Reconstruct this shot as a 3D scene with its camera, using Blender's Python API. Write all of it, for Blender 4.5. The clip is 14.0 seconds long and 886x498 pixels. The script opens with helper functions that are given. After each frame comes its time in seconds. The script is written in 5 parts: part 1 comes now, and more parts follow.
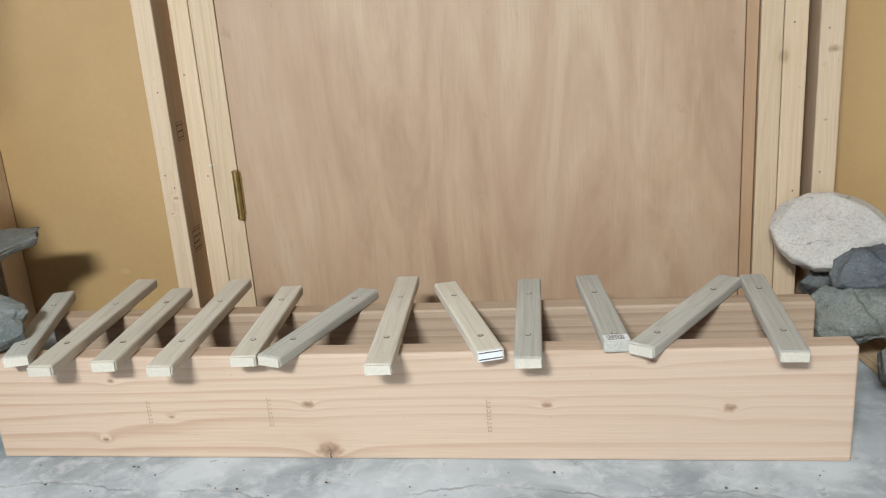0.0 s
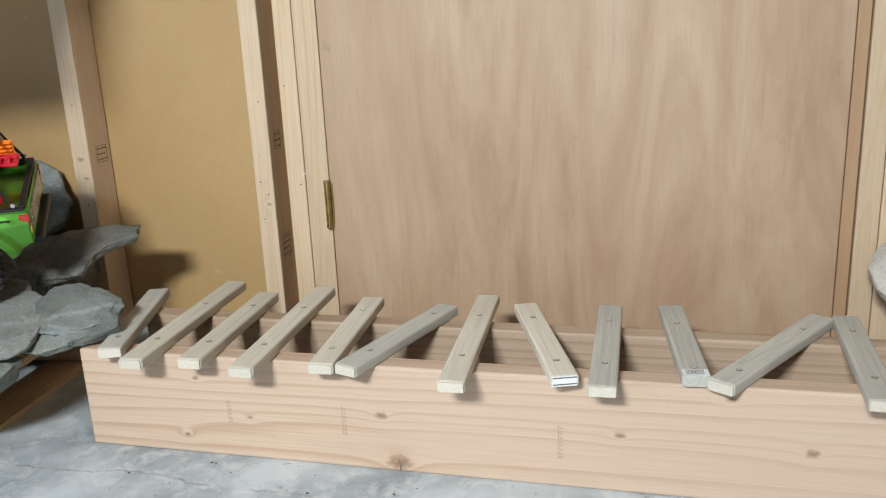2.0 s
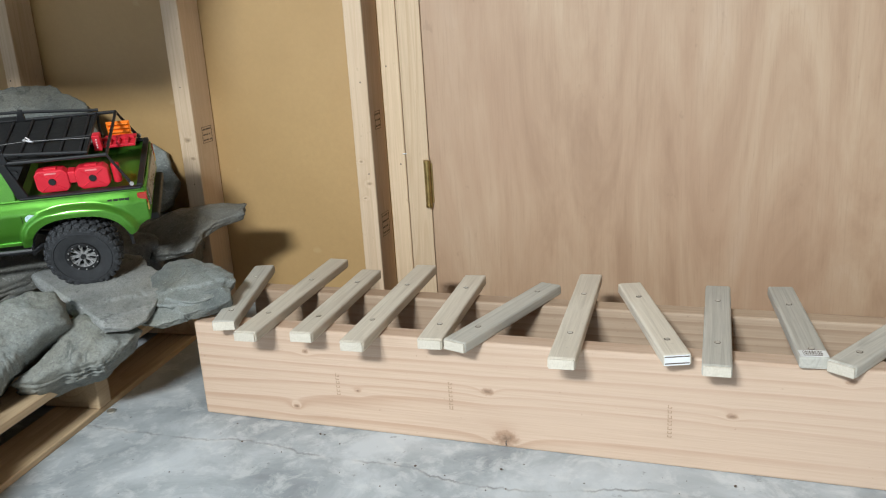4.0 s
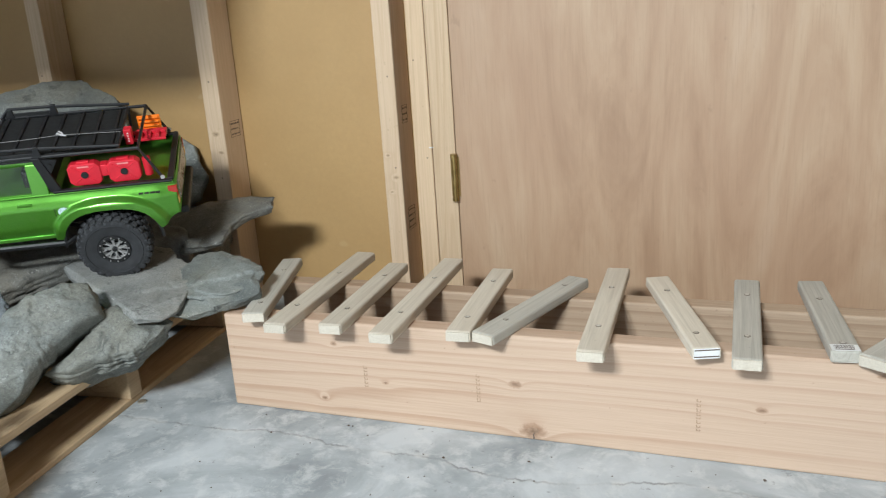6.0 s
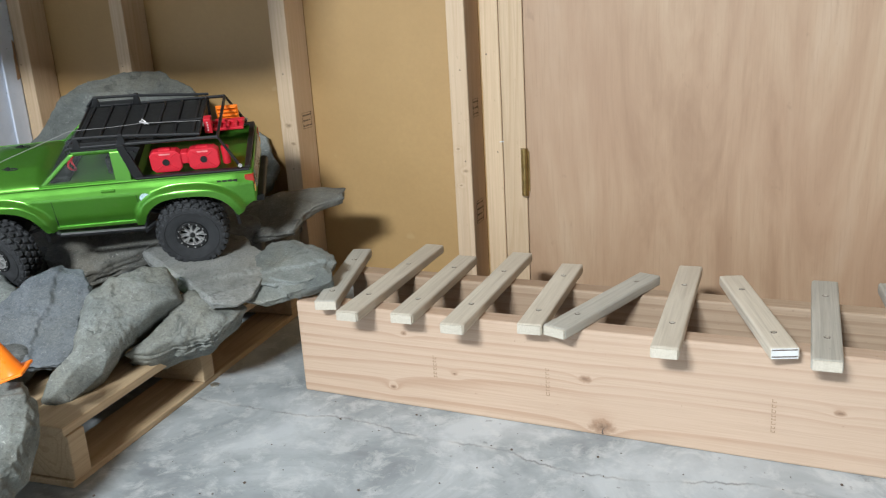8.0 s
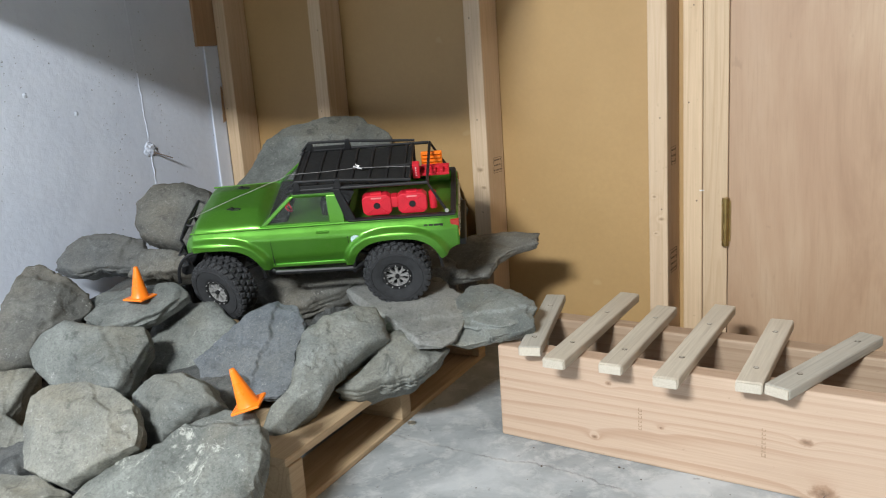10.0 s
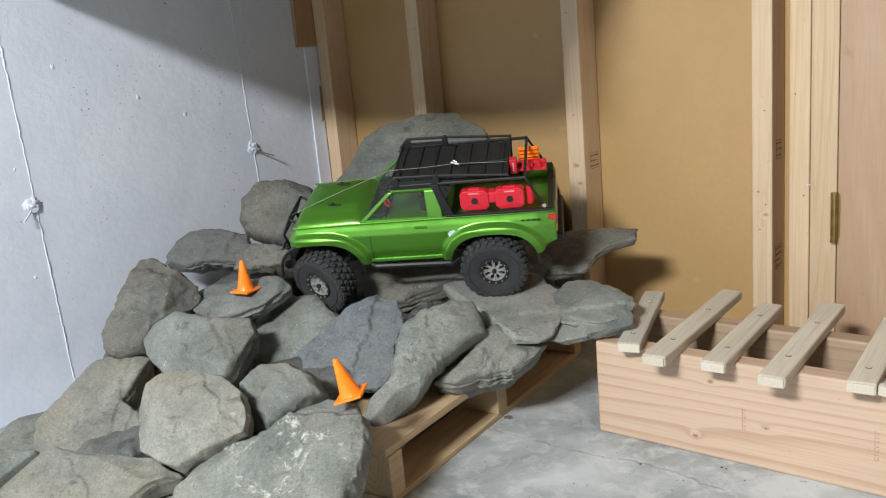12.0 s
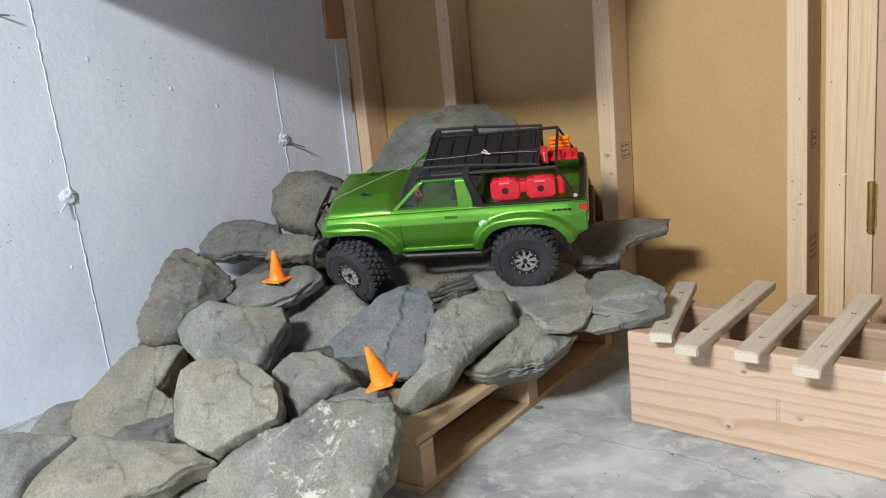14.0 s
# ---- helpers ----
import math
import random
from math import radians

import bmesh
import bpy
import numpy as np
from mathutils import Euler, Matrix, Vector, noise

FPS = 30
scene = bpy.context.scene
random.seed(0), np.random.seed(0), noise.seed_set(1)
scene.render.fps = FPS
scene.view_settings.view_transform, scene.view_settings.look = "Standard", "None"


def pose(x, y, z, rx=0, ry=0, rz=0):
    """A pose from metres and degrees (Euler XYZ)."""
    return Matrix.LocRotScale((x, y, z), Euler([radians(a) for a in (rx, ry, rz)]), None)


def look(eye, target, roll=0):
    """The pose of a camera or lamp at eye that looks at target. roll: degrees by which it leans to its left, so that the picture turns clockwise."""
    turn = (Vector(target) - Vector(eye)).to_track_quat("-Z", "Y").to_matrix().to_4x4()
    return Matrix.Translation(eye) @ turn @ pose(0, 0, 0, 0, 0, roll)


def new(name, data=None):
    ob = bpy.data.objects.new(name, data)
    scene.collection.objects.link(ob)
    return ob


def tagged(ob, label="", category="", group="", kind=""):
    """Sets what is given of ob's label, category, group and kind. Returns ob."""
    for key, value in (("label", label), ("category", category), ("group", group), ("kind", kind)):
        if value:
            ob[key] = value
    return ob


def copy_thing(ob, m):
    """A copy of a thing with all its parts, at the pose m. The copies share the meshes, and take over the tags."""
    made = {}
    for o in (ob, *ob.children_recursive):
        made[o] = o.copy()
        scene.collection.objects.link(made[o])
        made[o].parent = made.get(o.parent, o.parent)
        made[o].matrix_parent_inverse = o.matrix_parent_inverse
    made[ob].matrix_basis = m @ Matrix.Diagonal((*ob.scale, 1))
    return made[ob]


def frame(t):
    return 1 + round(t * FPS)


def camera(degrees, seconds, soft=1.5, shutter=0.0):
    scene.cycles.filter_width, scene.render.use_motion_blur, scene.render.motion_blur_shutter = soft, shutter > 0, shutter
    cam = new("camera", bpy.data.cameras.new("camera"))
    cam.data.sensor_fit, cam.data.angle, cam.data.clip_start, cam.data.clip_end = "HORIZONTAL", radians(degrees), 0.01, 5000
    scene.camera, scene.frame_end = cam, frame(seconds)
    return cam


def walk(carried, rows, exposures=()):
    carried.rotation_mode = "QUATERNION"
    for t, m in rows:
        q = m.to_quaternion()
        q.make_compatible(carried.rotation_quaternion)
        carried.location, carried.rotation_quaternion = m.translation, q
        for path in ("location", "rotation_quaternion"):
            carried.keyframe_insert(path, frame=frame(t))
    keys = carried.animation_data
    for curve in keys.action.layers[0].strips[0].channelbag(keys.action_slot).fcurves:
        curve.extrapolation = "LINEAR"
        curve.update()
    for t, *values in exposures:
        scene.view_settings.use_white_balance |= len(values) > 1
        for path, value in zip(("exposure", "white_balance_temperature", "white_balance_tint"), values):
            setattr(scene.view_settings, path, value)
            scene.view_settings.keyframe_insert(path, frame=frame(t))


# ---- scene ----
cam = camera(54.5, 14.0, soft=1.1, shutter=0.4)
PATH = [
    (0, (0.866, -1.091, 0.655), (0.598, 0.802, 0.068), -4.2),
    (0.5, (0.867, -1.092, 0.654), (0.597, 0.8, 0.065), -4.2),
    (1, (0.866, -1.092, 0.657), (0.59, 0.798, 0.066), -4.3),
    (1.5, (0.874, -1.091, 0.665), (0.481, 0.785, 0.095), -3.4),
    (2, (0.881, -1.09, 0.664), (0.405, 0.774, 0.118), -2.6),
    (2.5, (0.871, -1.091, 0.659), (0.381, 0.765, 0.098), -2.8),
    (3, (0.852, -1.106, 0.668), (0.333, 0.742, 0.108), -3.0),
    (3.5, (0.837, -1.113, 0.661), (0.24, 0.711, 0.097), -3.5),
    (3.7, (0.833, -1.114, 0.658), (0.217, 0.702, 0.092), -3.6),
    (5.8, (0.824, -1.122, 0.664), (0.163, 0.672, 0.075), -3.5),
    (6, (0.821, -1.124, 0.656), (0.145, 0.667, 0.079), -3.8),
    (6.5, (0.808, -1.135, 0.653), (0.088, 0.643, 0.086), -3.6),
    (7, (0.801, -1.137, 0.648), (0.05, 0.625, 0.072), -3.6),
    (7.5, (0.802, -1.135, 0.649), (0.025, 0.613, 0.066), -3.7),
    (8, (0.796, -1.143, 0.651), (0.006, 0.602, 0.077), -3.5),
    (8.5, (0.773, -1.165, 0.667), (-0.108, 0.552, 0.145), -2.6),
    (9, (0.711, -1.201, 0.676), (-0.274, 0.475, 0.205), -2.8),
    (9.2, (0.694, -1.205, 0.679), (-0.308, 0.461, 0.211), -3.1),
    (11.5, (0.692, -1.199, 0.677), (-0.506, 0.331, 0.202), -4.9),
    (12, (0.686, -1.219, 0.676), (-0.548, 0.286, 0.214), -5.2),
    (12.5, (0.686, -1.224, 0.673), (-0.567, 0.267, 0.214), -5.4),
    (13, (0.683, -1.226, 0.663), (-0.587, 0.249, 0.203), -5.6),
    (13.5, (0.682, -1.225, 0.671), (-0.598, 0.238, 0.198), -5.6),
    (14, (0.683, -1.225, 0.669), (-0.599, 0.236, 0.2), -5.6),
]
walk(cam, [(t, look(eye, target, roll)) for t, eye, target, roll in PATH], [(0, 0, 6000, 7), (6.5, 0, 6000, 7), (9, 0, 6100, 9), (11.5, 0, 6400, 10), (14, 0, 6450, 10)])

# ---- light ----
world = bpy.data.worlds.new("world")
scene.world = world
world.use_nodes = True
world.node_tree.nodes["Background"].inputs["Color"].default_value = (0.9, 0.95, 1.0, 1)
world.node_tree.nodes["Background"].inputs["Strength"].default_value = 0.0


def area_lamp(name, at, target, size_x, size_y, watts, colour):
    data = bpy.data.lights.new(name, "AREA")
    data.shape, data.size, data.size_y, data.energy, data.color = "RECTANGLE", size_x, size_y, watts, colour
    ob = new(name, data)
    ob.matrix_world = look(at, target)
    return ob


area_lamp("tube_light", (0.34, -2.75, 1.97), (0.34, -2.3, 0.0), 0.62, 0.32, 180, (0.985, 1.0, 0.985))


# ---- materials ----
def nodes_of(name):
    m = bpy.data.materials.new(name)
    m.use_nodes = True
    t = m.node_tree
    return m, t, t.nodes, t.links, t.nodes["Principled BSDF"]


def mapped(t, scale, source="Object"):
    tc, mp = t.nodes.new("ShaderNodeTexCoord"), t.nodes.new("ShaderNodeMapping")
    mp.inputs["Scale"].default_value = scale
    t.links.new(tc.outputs[source], mp.inputs["Vector"])
    return mp.outputs["Vector"]


def noise_tex(t, vec, scale, detail=4.0, rough=0.6, distort=0.0):
    n = t.nodes.new("ShaderNodeTexNoise")
    n.inputs["Scale"].default_value, n.inputs["Detail"].default_value = scale, detail
    n.inputs["Roughness"].default_value, n.inputs["Distortion"].default_value = rough, distort
    t.links.new(vec, n.inputs["Vector"])
    return n.outputs["Fac"]


def ramp(t, fac, stops):
    r = t.nodes.new("ShaderNodeValToRGB")
    el = r.color_ramp.elements
    while len(el) < len(stops):
        el.new(0.5)
    for e, (p, c) in zip(el, stops):
        e.position = p
        e.color = (*c, 1) if not isinstance(c, (int, float)) else (c, c, c, 1)
    t.links.new(fac, r.inputs["Fac"])
    return r.outputs["Color"]


def mix(t, fac, a, b, mode="MIX"):
    m = t.nodes.new("ShaderNodeMix")
    m.data_type, m.blend_type = "RGBA", mode
    for sock, v in ((m.inputs["Factor"], fac), (m.inputs["A"], a), (m.inputs["B"], b)):
        if isinstance(v, (int, float)):
            sock.default_value = v
        elif isinstance(v, tuple):
            sock.default_value = (*v, 1)
        else:
            t.links.new(v, sock)
    return m.outputs["Result"]


def math_node(t, op, a, b=0.0):
    m = t.nodes.new("ShaderNodeMath")
    m.operation = op
    for sock, v in zip(m.inputs, (a, b)):
        if isinstance(v, (int, float)):
            sock.default_value = v
        else:
            t.links.new(v, sock)
    return m.outputs["Value"]


def bump(t, bsdf, height, strength, distance=0.002):
    b = t.nodes.new("ShaderNodeBump")
    b.inputs["Strength"].default_value, b.inputs["Distance"].default_value = strength, distance
    t.links.new(height, b.inputs["Height"])
    t.links.new(b.outputs["Normal"], bsdf.inputs["Normal"])


def random_tint(t, colour, low=0.85, high=1.1):
    info = t.nodes.new("ShaderNodeObjectInfo")
    k = t.nodes.new("ShaderNodeMapRange")
    k.inputs["To Min"].default_value, k.inputs["To Max"].default_value = low, high
    t.links.new(info.outputs["Random"], k.inputs["Value"])
    h = t.nodes.new("ShaderNodeHueSaturation")
    t.links.new(k.outputs["Result"], h.inputs["Value"])
    t.links.new(colour, h.inputs["Color"])
    return h.outputs["Color"]


def plain(name, colour, rough=0.5, metal=0.0, vary=0.12, scale=40, coat=0.0, relief=0.0):
    m, t, n, l, b = nodes_of(name)
    f = noise_tex(t, mapped(t, (1, 1, 1)), scale, 5)
    c = ramp(t, f, [(0.3, tuple(v * (1 - vary) for v in colour)), (0.7, tuple(min(1, v * (1 + vary)) for v in colour))])
    l.new(c, b.inputs["Base Color"])
    l.new(ramp(t, f, [(0.3, max(0.0, rough - 0.08)), (0.7, min(1, rough + 0.08))]), b.inputs["Roughness"])
    b.inputs["Metallic"].default_value = metal
    b.inputs["Coat Weight"].default_value = coat
    b.inputs["Coat Roughness"].default_value = 0.12
    if relief:
        bump(t, b, noise_tex(t, mapped(t, (1, 1, 1)), scale * 6, 3), relief, 0.001)
    return m


def wood(name, light, dark, along="z", ring=22.0, fine=220.0, rough=0.6, contrast=1.0, stain=None, spots=(), tint=(0.9, 1.08), relief=0.25, lines=11.0, fibres=0.4, long=0.05, bands=0.0, pin_knots=False):
    """Sawn timber: growth rings and fine fibres that run along one axis, broad stains, and knots (x, z, radius)."""
    m, t, n, l, b = nodes_of(name)
    k = {"x": (long, 1, 1), "y": (1, long, 1), "z": (1, 1, long)}[along]
    info, off = n.new("ShaderNodeObjectInfo"), n.new("ShaderNodeVectorMath")
    off.operation = "ADD"
    l.new(mapped(t, k), off.inputs[0])
    l.new(info.outputs["Random"], off.inputs[1])
    vec = off.outputs["Vector"]
    if spots:
        # the rings bend round each knot
        tc = n.new("ShaderNodeTexCoord")
        sep = n.new("ShaderNodeSeparateXYZ")
        l.new(tc.outputs["Object"], sep.inputs["Vector"])
        lift, dots, eyes = None, None, None
        for (sx, sz, r) in spots:
            dx = math_node(t, "MULTIPLY", math_node(t, "SUBTRACT", sep.outputs["X"], sx), 0.62)
            dz = math_node(t, "SUBTRACT", sep.outputs["Z"], sz)
            dist = math_node(t, "SQRT", math_node(t, "ADD", math_node(t, "MULTIPLY", dx, dx), math_node(t, "MULTIPLY", dz, dz)))
            g = math_node(t, "POWER", math_node(t, "DIVIDE", r, math_node(t, "ADD", dist, r * 0.6)), 2.0)
            warped = math_node(t, "ADD", dist, math_node(t, "MULTIPLY", noise_tex(t, tc.outputs["Object"], 150, 3), r * 0.7))
            d = ramp(t, math_node(t, "DIVIDE", warped, r), [(0.75, 1.0), (1.25, 0.0)])
            e = ramp(t, math_node(t, "DIVIDE", warped, r), [(0.35, 1.0), (0.75, 0.0)])
            lift = g if lift is None else math_node(t, "ADD", lift, g)
            dots = d if dots is None else math_node(t, "MAXIMUM", dots, d)
            eyes = e if eyes is None else math_node(t, "MAXIMUM", eyes, e)
    base = noise_tex(t, vec, ring * 0.35, 1.5, 0.4, 0.3)
    phase = math_node(t, "MULTIPLY", base, lines)
    if bands:
        across = n.new("ShaderNodeSeparateXYZ")
        l.new(mapped(t, (1, 1, 1)), across.inputs["Vector"])
        phase = math_node(t, "ADD", phase, math_node(t, "MULTIPLY", across.outputs["Z" if along == "x" else "X"], bands))
    if spots:
        phase = math_node(t, "ADD", phase, math_node(t, "MULTIPLY", lift, 0.9))
    saw = math_node(t, "FRACT", phase)
    rings = ramp(t, saw, [(0.0, 0.05), (0.6, 0.2), (0.88, 1.0), (0.97, 0.75), (1.0, 0.05)])
    rings = math_node(t, "MULTIPLY", rings, ramp(t, noise_tex(t, vec, ring * 0.2, 2), [(0.3, 0.35), (0.65, 1.0)]))
    fibre = noise_tex(t, mapped(t, tuple(1.0 if v == 1 else 0.02 for v in k)), fine, 4, 0.7)
    col = mix(t, math_node(t, "MULTIPLY", rings, 0.75 * contrast), light, dark)
    col = mix(t, ramp(t, fibre, [(0.4, 0.0), (0.75, fibres)]), col, tuple(v * 0.72 for v in dark))
    big = noise_tex(t, mapped(t, tuple(1.0 if v == 1 else 0.3 for v in k)), 5.0, 4, 0.6, 0.5)
    col = mix(t, ramp(t, big, [(0.38, 0.0), (0.66, 0.5)]), col, stain or tuple(0.6 * a + 0.4 * c for a, c in zip(dark, light)))
    col = mix(t, ramp(t, noise_tex(t, mapped(t, (1, 1, 1)), 120, 3), [(0.68, 0.0), (0.74, 0.35)]), col, tuple(v * 0.6 for v in dark))
    if pin_knots:
        cell = n.new("ShaderNodeTexVoronoi")
        cell.inputs["Scale"].default_value = 9.0
        l.new(mapped(t, (1, 1, 0.75)), cell.inputs["Vector"])
        near = math_node(t, "ADD", cell.outputs["Distance"], math_node(t, "MULTIPLY", noise_tex(t, vec, 60, 3), 0.06))
        col = mix(t, ramp(t, near, [(0.075, 0.7), (0.13, 0.0)]), col, tuple(v * 0.62 for v in dark))
        col = mix(t, ramp(t, near, [(0.10, 0.25), (0.30, 0.0)]), col, dark)
    if spots:
        col = mix(t, math_node(t, "MULTIPLY", dots, 0.6), col, tuple(v * 0.8 for v in dark))
        col = mix(t, math_node(t, "MULTIPLY", eyes, 0.75), col, tuple(v * 0.35 for v in dark))
    l.new(random_tint(t, col, *tint), b.inputs["Base Color"])
    l.new(ramp(t, fibre, [(0.3, rough - 0.08), (0.7, rough + 0.1)]), b.inputs["Roughness"])
    bump(t, b, math_node(t, "ADD", fibre, math_node(t, "MULTIPLY", rings, 0.3)), relief, 0.0012)
    return m


KNOTS = ((0.497, 0.087, 0.011), (0.842, 0.083, 0.008), (1.09, 0.077, 0.011), (0.174, 0.030, 0.007), (0.522, 0.012, 0.023), (0.2, 0.128, 0.006), (0.285, 0.068, 0.005), (0.985, 0.148, 0.008))
FIR = wood("fir_board", (0.555, 0.41, 0.298), (0.37, 0.215, 0.125), "x", 26, 300, 0.6, 1.2, spots=KNOTS, tint=(1, 1), long=0.05, stain=(0.52, 0.385, 0.285), lines=6.5, bands=40.0, fibres=0.3)
FIR_BACK = wood("fir_board_dull", (0.48, 0.36, 0.25), (0.27, 0.165, 0.10), "x", 26, 300, 0.62, spots=((1.12, 0.08, 0.012), (1.15, 0.09, 0.007)), tint=(1, 1), long=0.05, lines=6.0, bands=50.0, fibres=0.3)
STUD = wood("stud_pine", (0.65, 0.485, 0.315), (0.47, 0.305, 0.165), "z", 60, 320, 0.6, 0.7, long=0.03, stain=(0.54, 0.395, 0.25), pin_knots=True)
LATH = wood("weathered_lath", (0.64, 0.58, 0.475), (0.45, 0.39, 0.305), "y", 90, 380, 0.75, 0.65, tint=(0.85, 1.12), long=0.03, stain=(0.46, 0.385, 0.295))
LATH_GREY = wood("grey_lath", (0.54, 0.51, 0.44), (0.35, 0.325, 0.275), "y", 90, 380, 0.8, 0.7, tint=(0.88, 1.1), long=0.03, stain=(0.30, 0.285, 0.24))
CUT = wood("fresh_cut_end", (0.60, 0.545, 0.45), (0.45, 0.39, 0.30), "y", 90, 380, 0.8, 0.5, tint=(0.92, 1.05))
PALLET = wood("pallet_pine", (0.60, 0.44, 0.265), (0.36, 0.24, 0.125), "y", 40, 260, 0.7, 0.9, tint=(0.8, 1.1), stain=(0.42, 0.31, 0.19))
TRIM = wood("stained_trim", (0.44, 0.275, 0.15), (0.33, 0.19, 0.10), "z", 40, 300, 0.5, 0.6, tint=(1, 1))


def lauan():
    """Rotary-cut door veneer: feathery wandering figure, broad pinkish patches and short pores."""
    m, t, n, l, b = nodes_of("lauan_plywood")
    figure = noise_tex(t, mapped(t, (1, 1, 0.17)), 9.0, 6, 0.62, 1.3)
    c = ramp(t, figure, [(0.30, (0.345, 0.215, 0.130)), (0.46, (0.435, 0.288, 0.180)), (0.60, (0.48, 0.335, 0.215)), (0.74, (0.52, 0.38, 0.26))])
    c = mix(t, ramp(t, noise_tex(t, mapped(t, (1, 1, 0.6)), 2.6, 3, 0.5, 0.6), [(0.42, 0.0), (0.66, 0.55)]), c, (0.385, 0.235, 0.145))
    pores = noise_tex(t, mapped(t, (1, 1, 0.035)), 260, 4, 0.7)
    c = mix(t, ramp(t, pores, [(0.5, 0.0), (0.75, 0.35)]), c, (0.30, 0.185, 0.11))
    c = mix(t, ramp(t, noise_tex(t, mapped(t, (1, 1, 0.5)), 45, 4), [(0.68, 0.0), (0.74, 0.3)]), c, (0.26, 0.16, 0.1))
    l.new(c, b.inputs["Base Color"])
    l.new(ramp(t, figure, [(0.3, 0.40), (0.7, 0.52)]), b.inputs["Roughness"])
    bump(t, b, pores, 0.06, 0.001)
    return m


def fibreboard():
    m, t, n, l, b = nodes_of("fibreboard")
    v = mapped(t, (1, 1, 1))
    c = ramp(t, noise_tex(t, v, 2.2, 4), [(0.3, (0.42, 0.262, 0.105)), (0.7, (0.51, 0.33, 0.142))])
    c = mix(t, ramp(t, noise_tex(t, v, 90, 5, 0.75), [(0.35, 0.0), (0.8, 0.4)]), c, (0.39, 0.25, 0.105))
    c = mix(t, ramp(t, noise_tex(t, v, 14, 2), [(0.72, 0.0), (0.76, 0.25)]), c, (0.6, 0.45, 0.25))
    l.new(c, b.inputs["Base Color"])
    b.inputs["Roughness"].default_value = 0.55
    bump(t, b, noise_tex(t, v, 160, 3), 0.1, 0.001)
    return m


def painted_concrete():
    m, t, n, l, b = nodes_of("painted_concrete")
    v = mapped(t, (1, 1, 1))
    c = ramp(t, noise_tex(t, v, 3, 5), [(0.3, (0.64, 0.69, 0.80)), (0.7, (0.74, 0.785, 0.88))])
    c = mix(t, ramp(t, noise_tex(t, v, 38, 5, 0.7), [(0.62, 0.0), (0.75, 0.35)]), c, (0.56, 0.58, 0.6))
    vor = n.new("ShaderNodeTexVoronoi")
    vor.inputs["Scale"].default_value = 80
    wob = n.new("ShaderNodeTexNoise")
    wob.inputs["Scale"].default_value, wob.inputs["Detail"].default_value = 160, 3
    push = n.new("ShaderNodeVectorMath")
    push.operation = "MULTIPLY_ADD"
    push.inputs[1].default_value = (0.012, 0.012, 0.012)
    l.new(v, wob.inputs["Vector"])
    l.new(wob.outputs["Color"], push.inputs[0])
    l.new(v, push.inputs[2])
    l.new(push.outputs["Vector"], vor.inputs["Vector"])
    gate = ramp(t, noise_tex(t, mapped(t, (1, 1.6, 0.5)), 9, 4), [(0.545, 0.0), (0.60, 1.0)])
    pits = math_node(t, "MULTIPLY", ramp(t, vor.outputs["Distance"], [(0.08, 0.8), (0.17, 0.0)]), gate)
    c = mix(t, pits, c, (0.2, 0.2, 0.19))
    l.new(c, b.inputs["Base Color"])
    b.inputs["Roughness"].default_value = 0.6
    h = math_node(t, "SUBTRACT", noise_tex(t, v, 16, 6, 0.65), math_node(t, "MULTIPLY", pits, 0.8))
    bump(t, b, h, 0.45, 0.006)
    return m


def floor_concrete():
    m, t, n, l, b = nodes_of("bare_concrete")
    v = mapped(t, (1, 1, 1))
    c = ramp(t, noise_tex(t, v, 4.5, 7, 0.62, 0.6), [(0.34, (0.22, 0.24, 0.25)), (0.5, (0.36, 0.385, 0.395)), (0.64, (0.52, 0.545, 0.555))])
    c = mix(t, ramp(t, noise_tex(t, v, 24, 6, 0.7, 0.4), [(0.5, 0.0), (0.64, 0.55)]), c, (0.62, 0.63, 0.62))
    c = mix(t, ramp(t, noise_tex(t, v, 60, 3, 0.6), [(0.66, 0.0), (0.72, 0.6)]), c, (0.22, 0.22, 0.22))
    # one hairline crack wanders along the boards
    sep = n.new("ShaderNodeSeparateXYZ")
    l.new(v, sep.inputs["Vector"])
    along = n.new("ShaderNodeCombineXYZ")
    l.new(sep.outputs["X"], along.inputs["X"])
    way = math_node(t, "MULTIPLY", math_node(t, "SUBTRACT", noise_tex(t, along.outputs["Vector"], 3.0, 1), 0.5), 0.16)
    way = math_node(t, "ADD", way, math_node(t, "MULTIPLY", math_node(t, "SUBTRACT", noise_tex(t, along.outputs["Vector"], 26, 5, 0.7), 0.5), 0.035))
    gap = math_node(t, "ABSOLUTE", math_node(t, "ADD", math_node(t, "ADD", sep.outputs["Y"], 0.085), way))
    crack = ramp(t, gap, [(0.0, 1.0), (0.0016, 0.0)])
    crack = math_node(t, "MULTIPLY", crack, ramp(t, noise_tex(t, v, 12, 3), [(0.4, 0.15), (0.6, 0.9)]))
    edge = math_node(t, "MULTIPLY", ramp(t, gap, [(0.0, 1.0), (0.012, 0.0)]), ramp(t, noise_tex(t, v, 30, 4), [(0.5, 0.0), (0.62, 0.7)]))
    c = mix(t, edge, c, (0.62, 0.62, 0.6))
    c = mix(t, crack, c, (0.22, 0.22, 0.215))
    l.new(c, b.inputs["Base Color"])
    l.new(ramp(t, noise_tex(t, v, 6, 5), [(0.3, 0.42), (0.7, 0.7)]), b.inputs["Roughness"])
    bump(t, b, math_node(t, "SUBTRACT", noise_tex(t, v, 70, 5), crack), 0.25, 0.002)
    return m


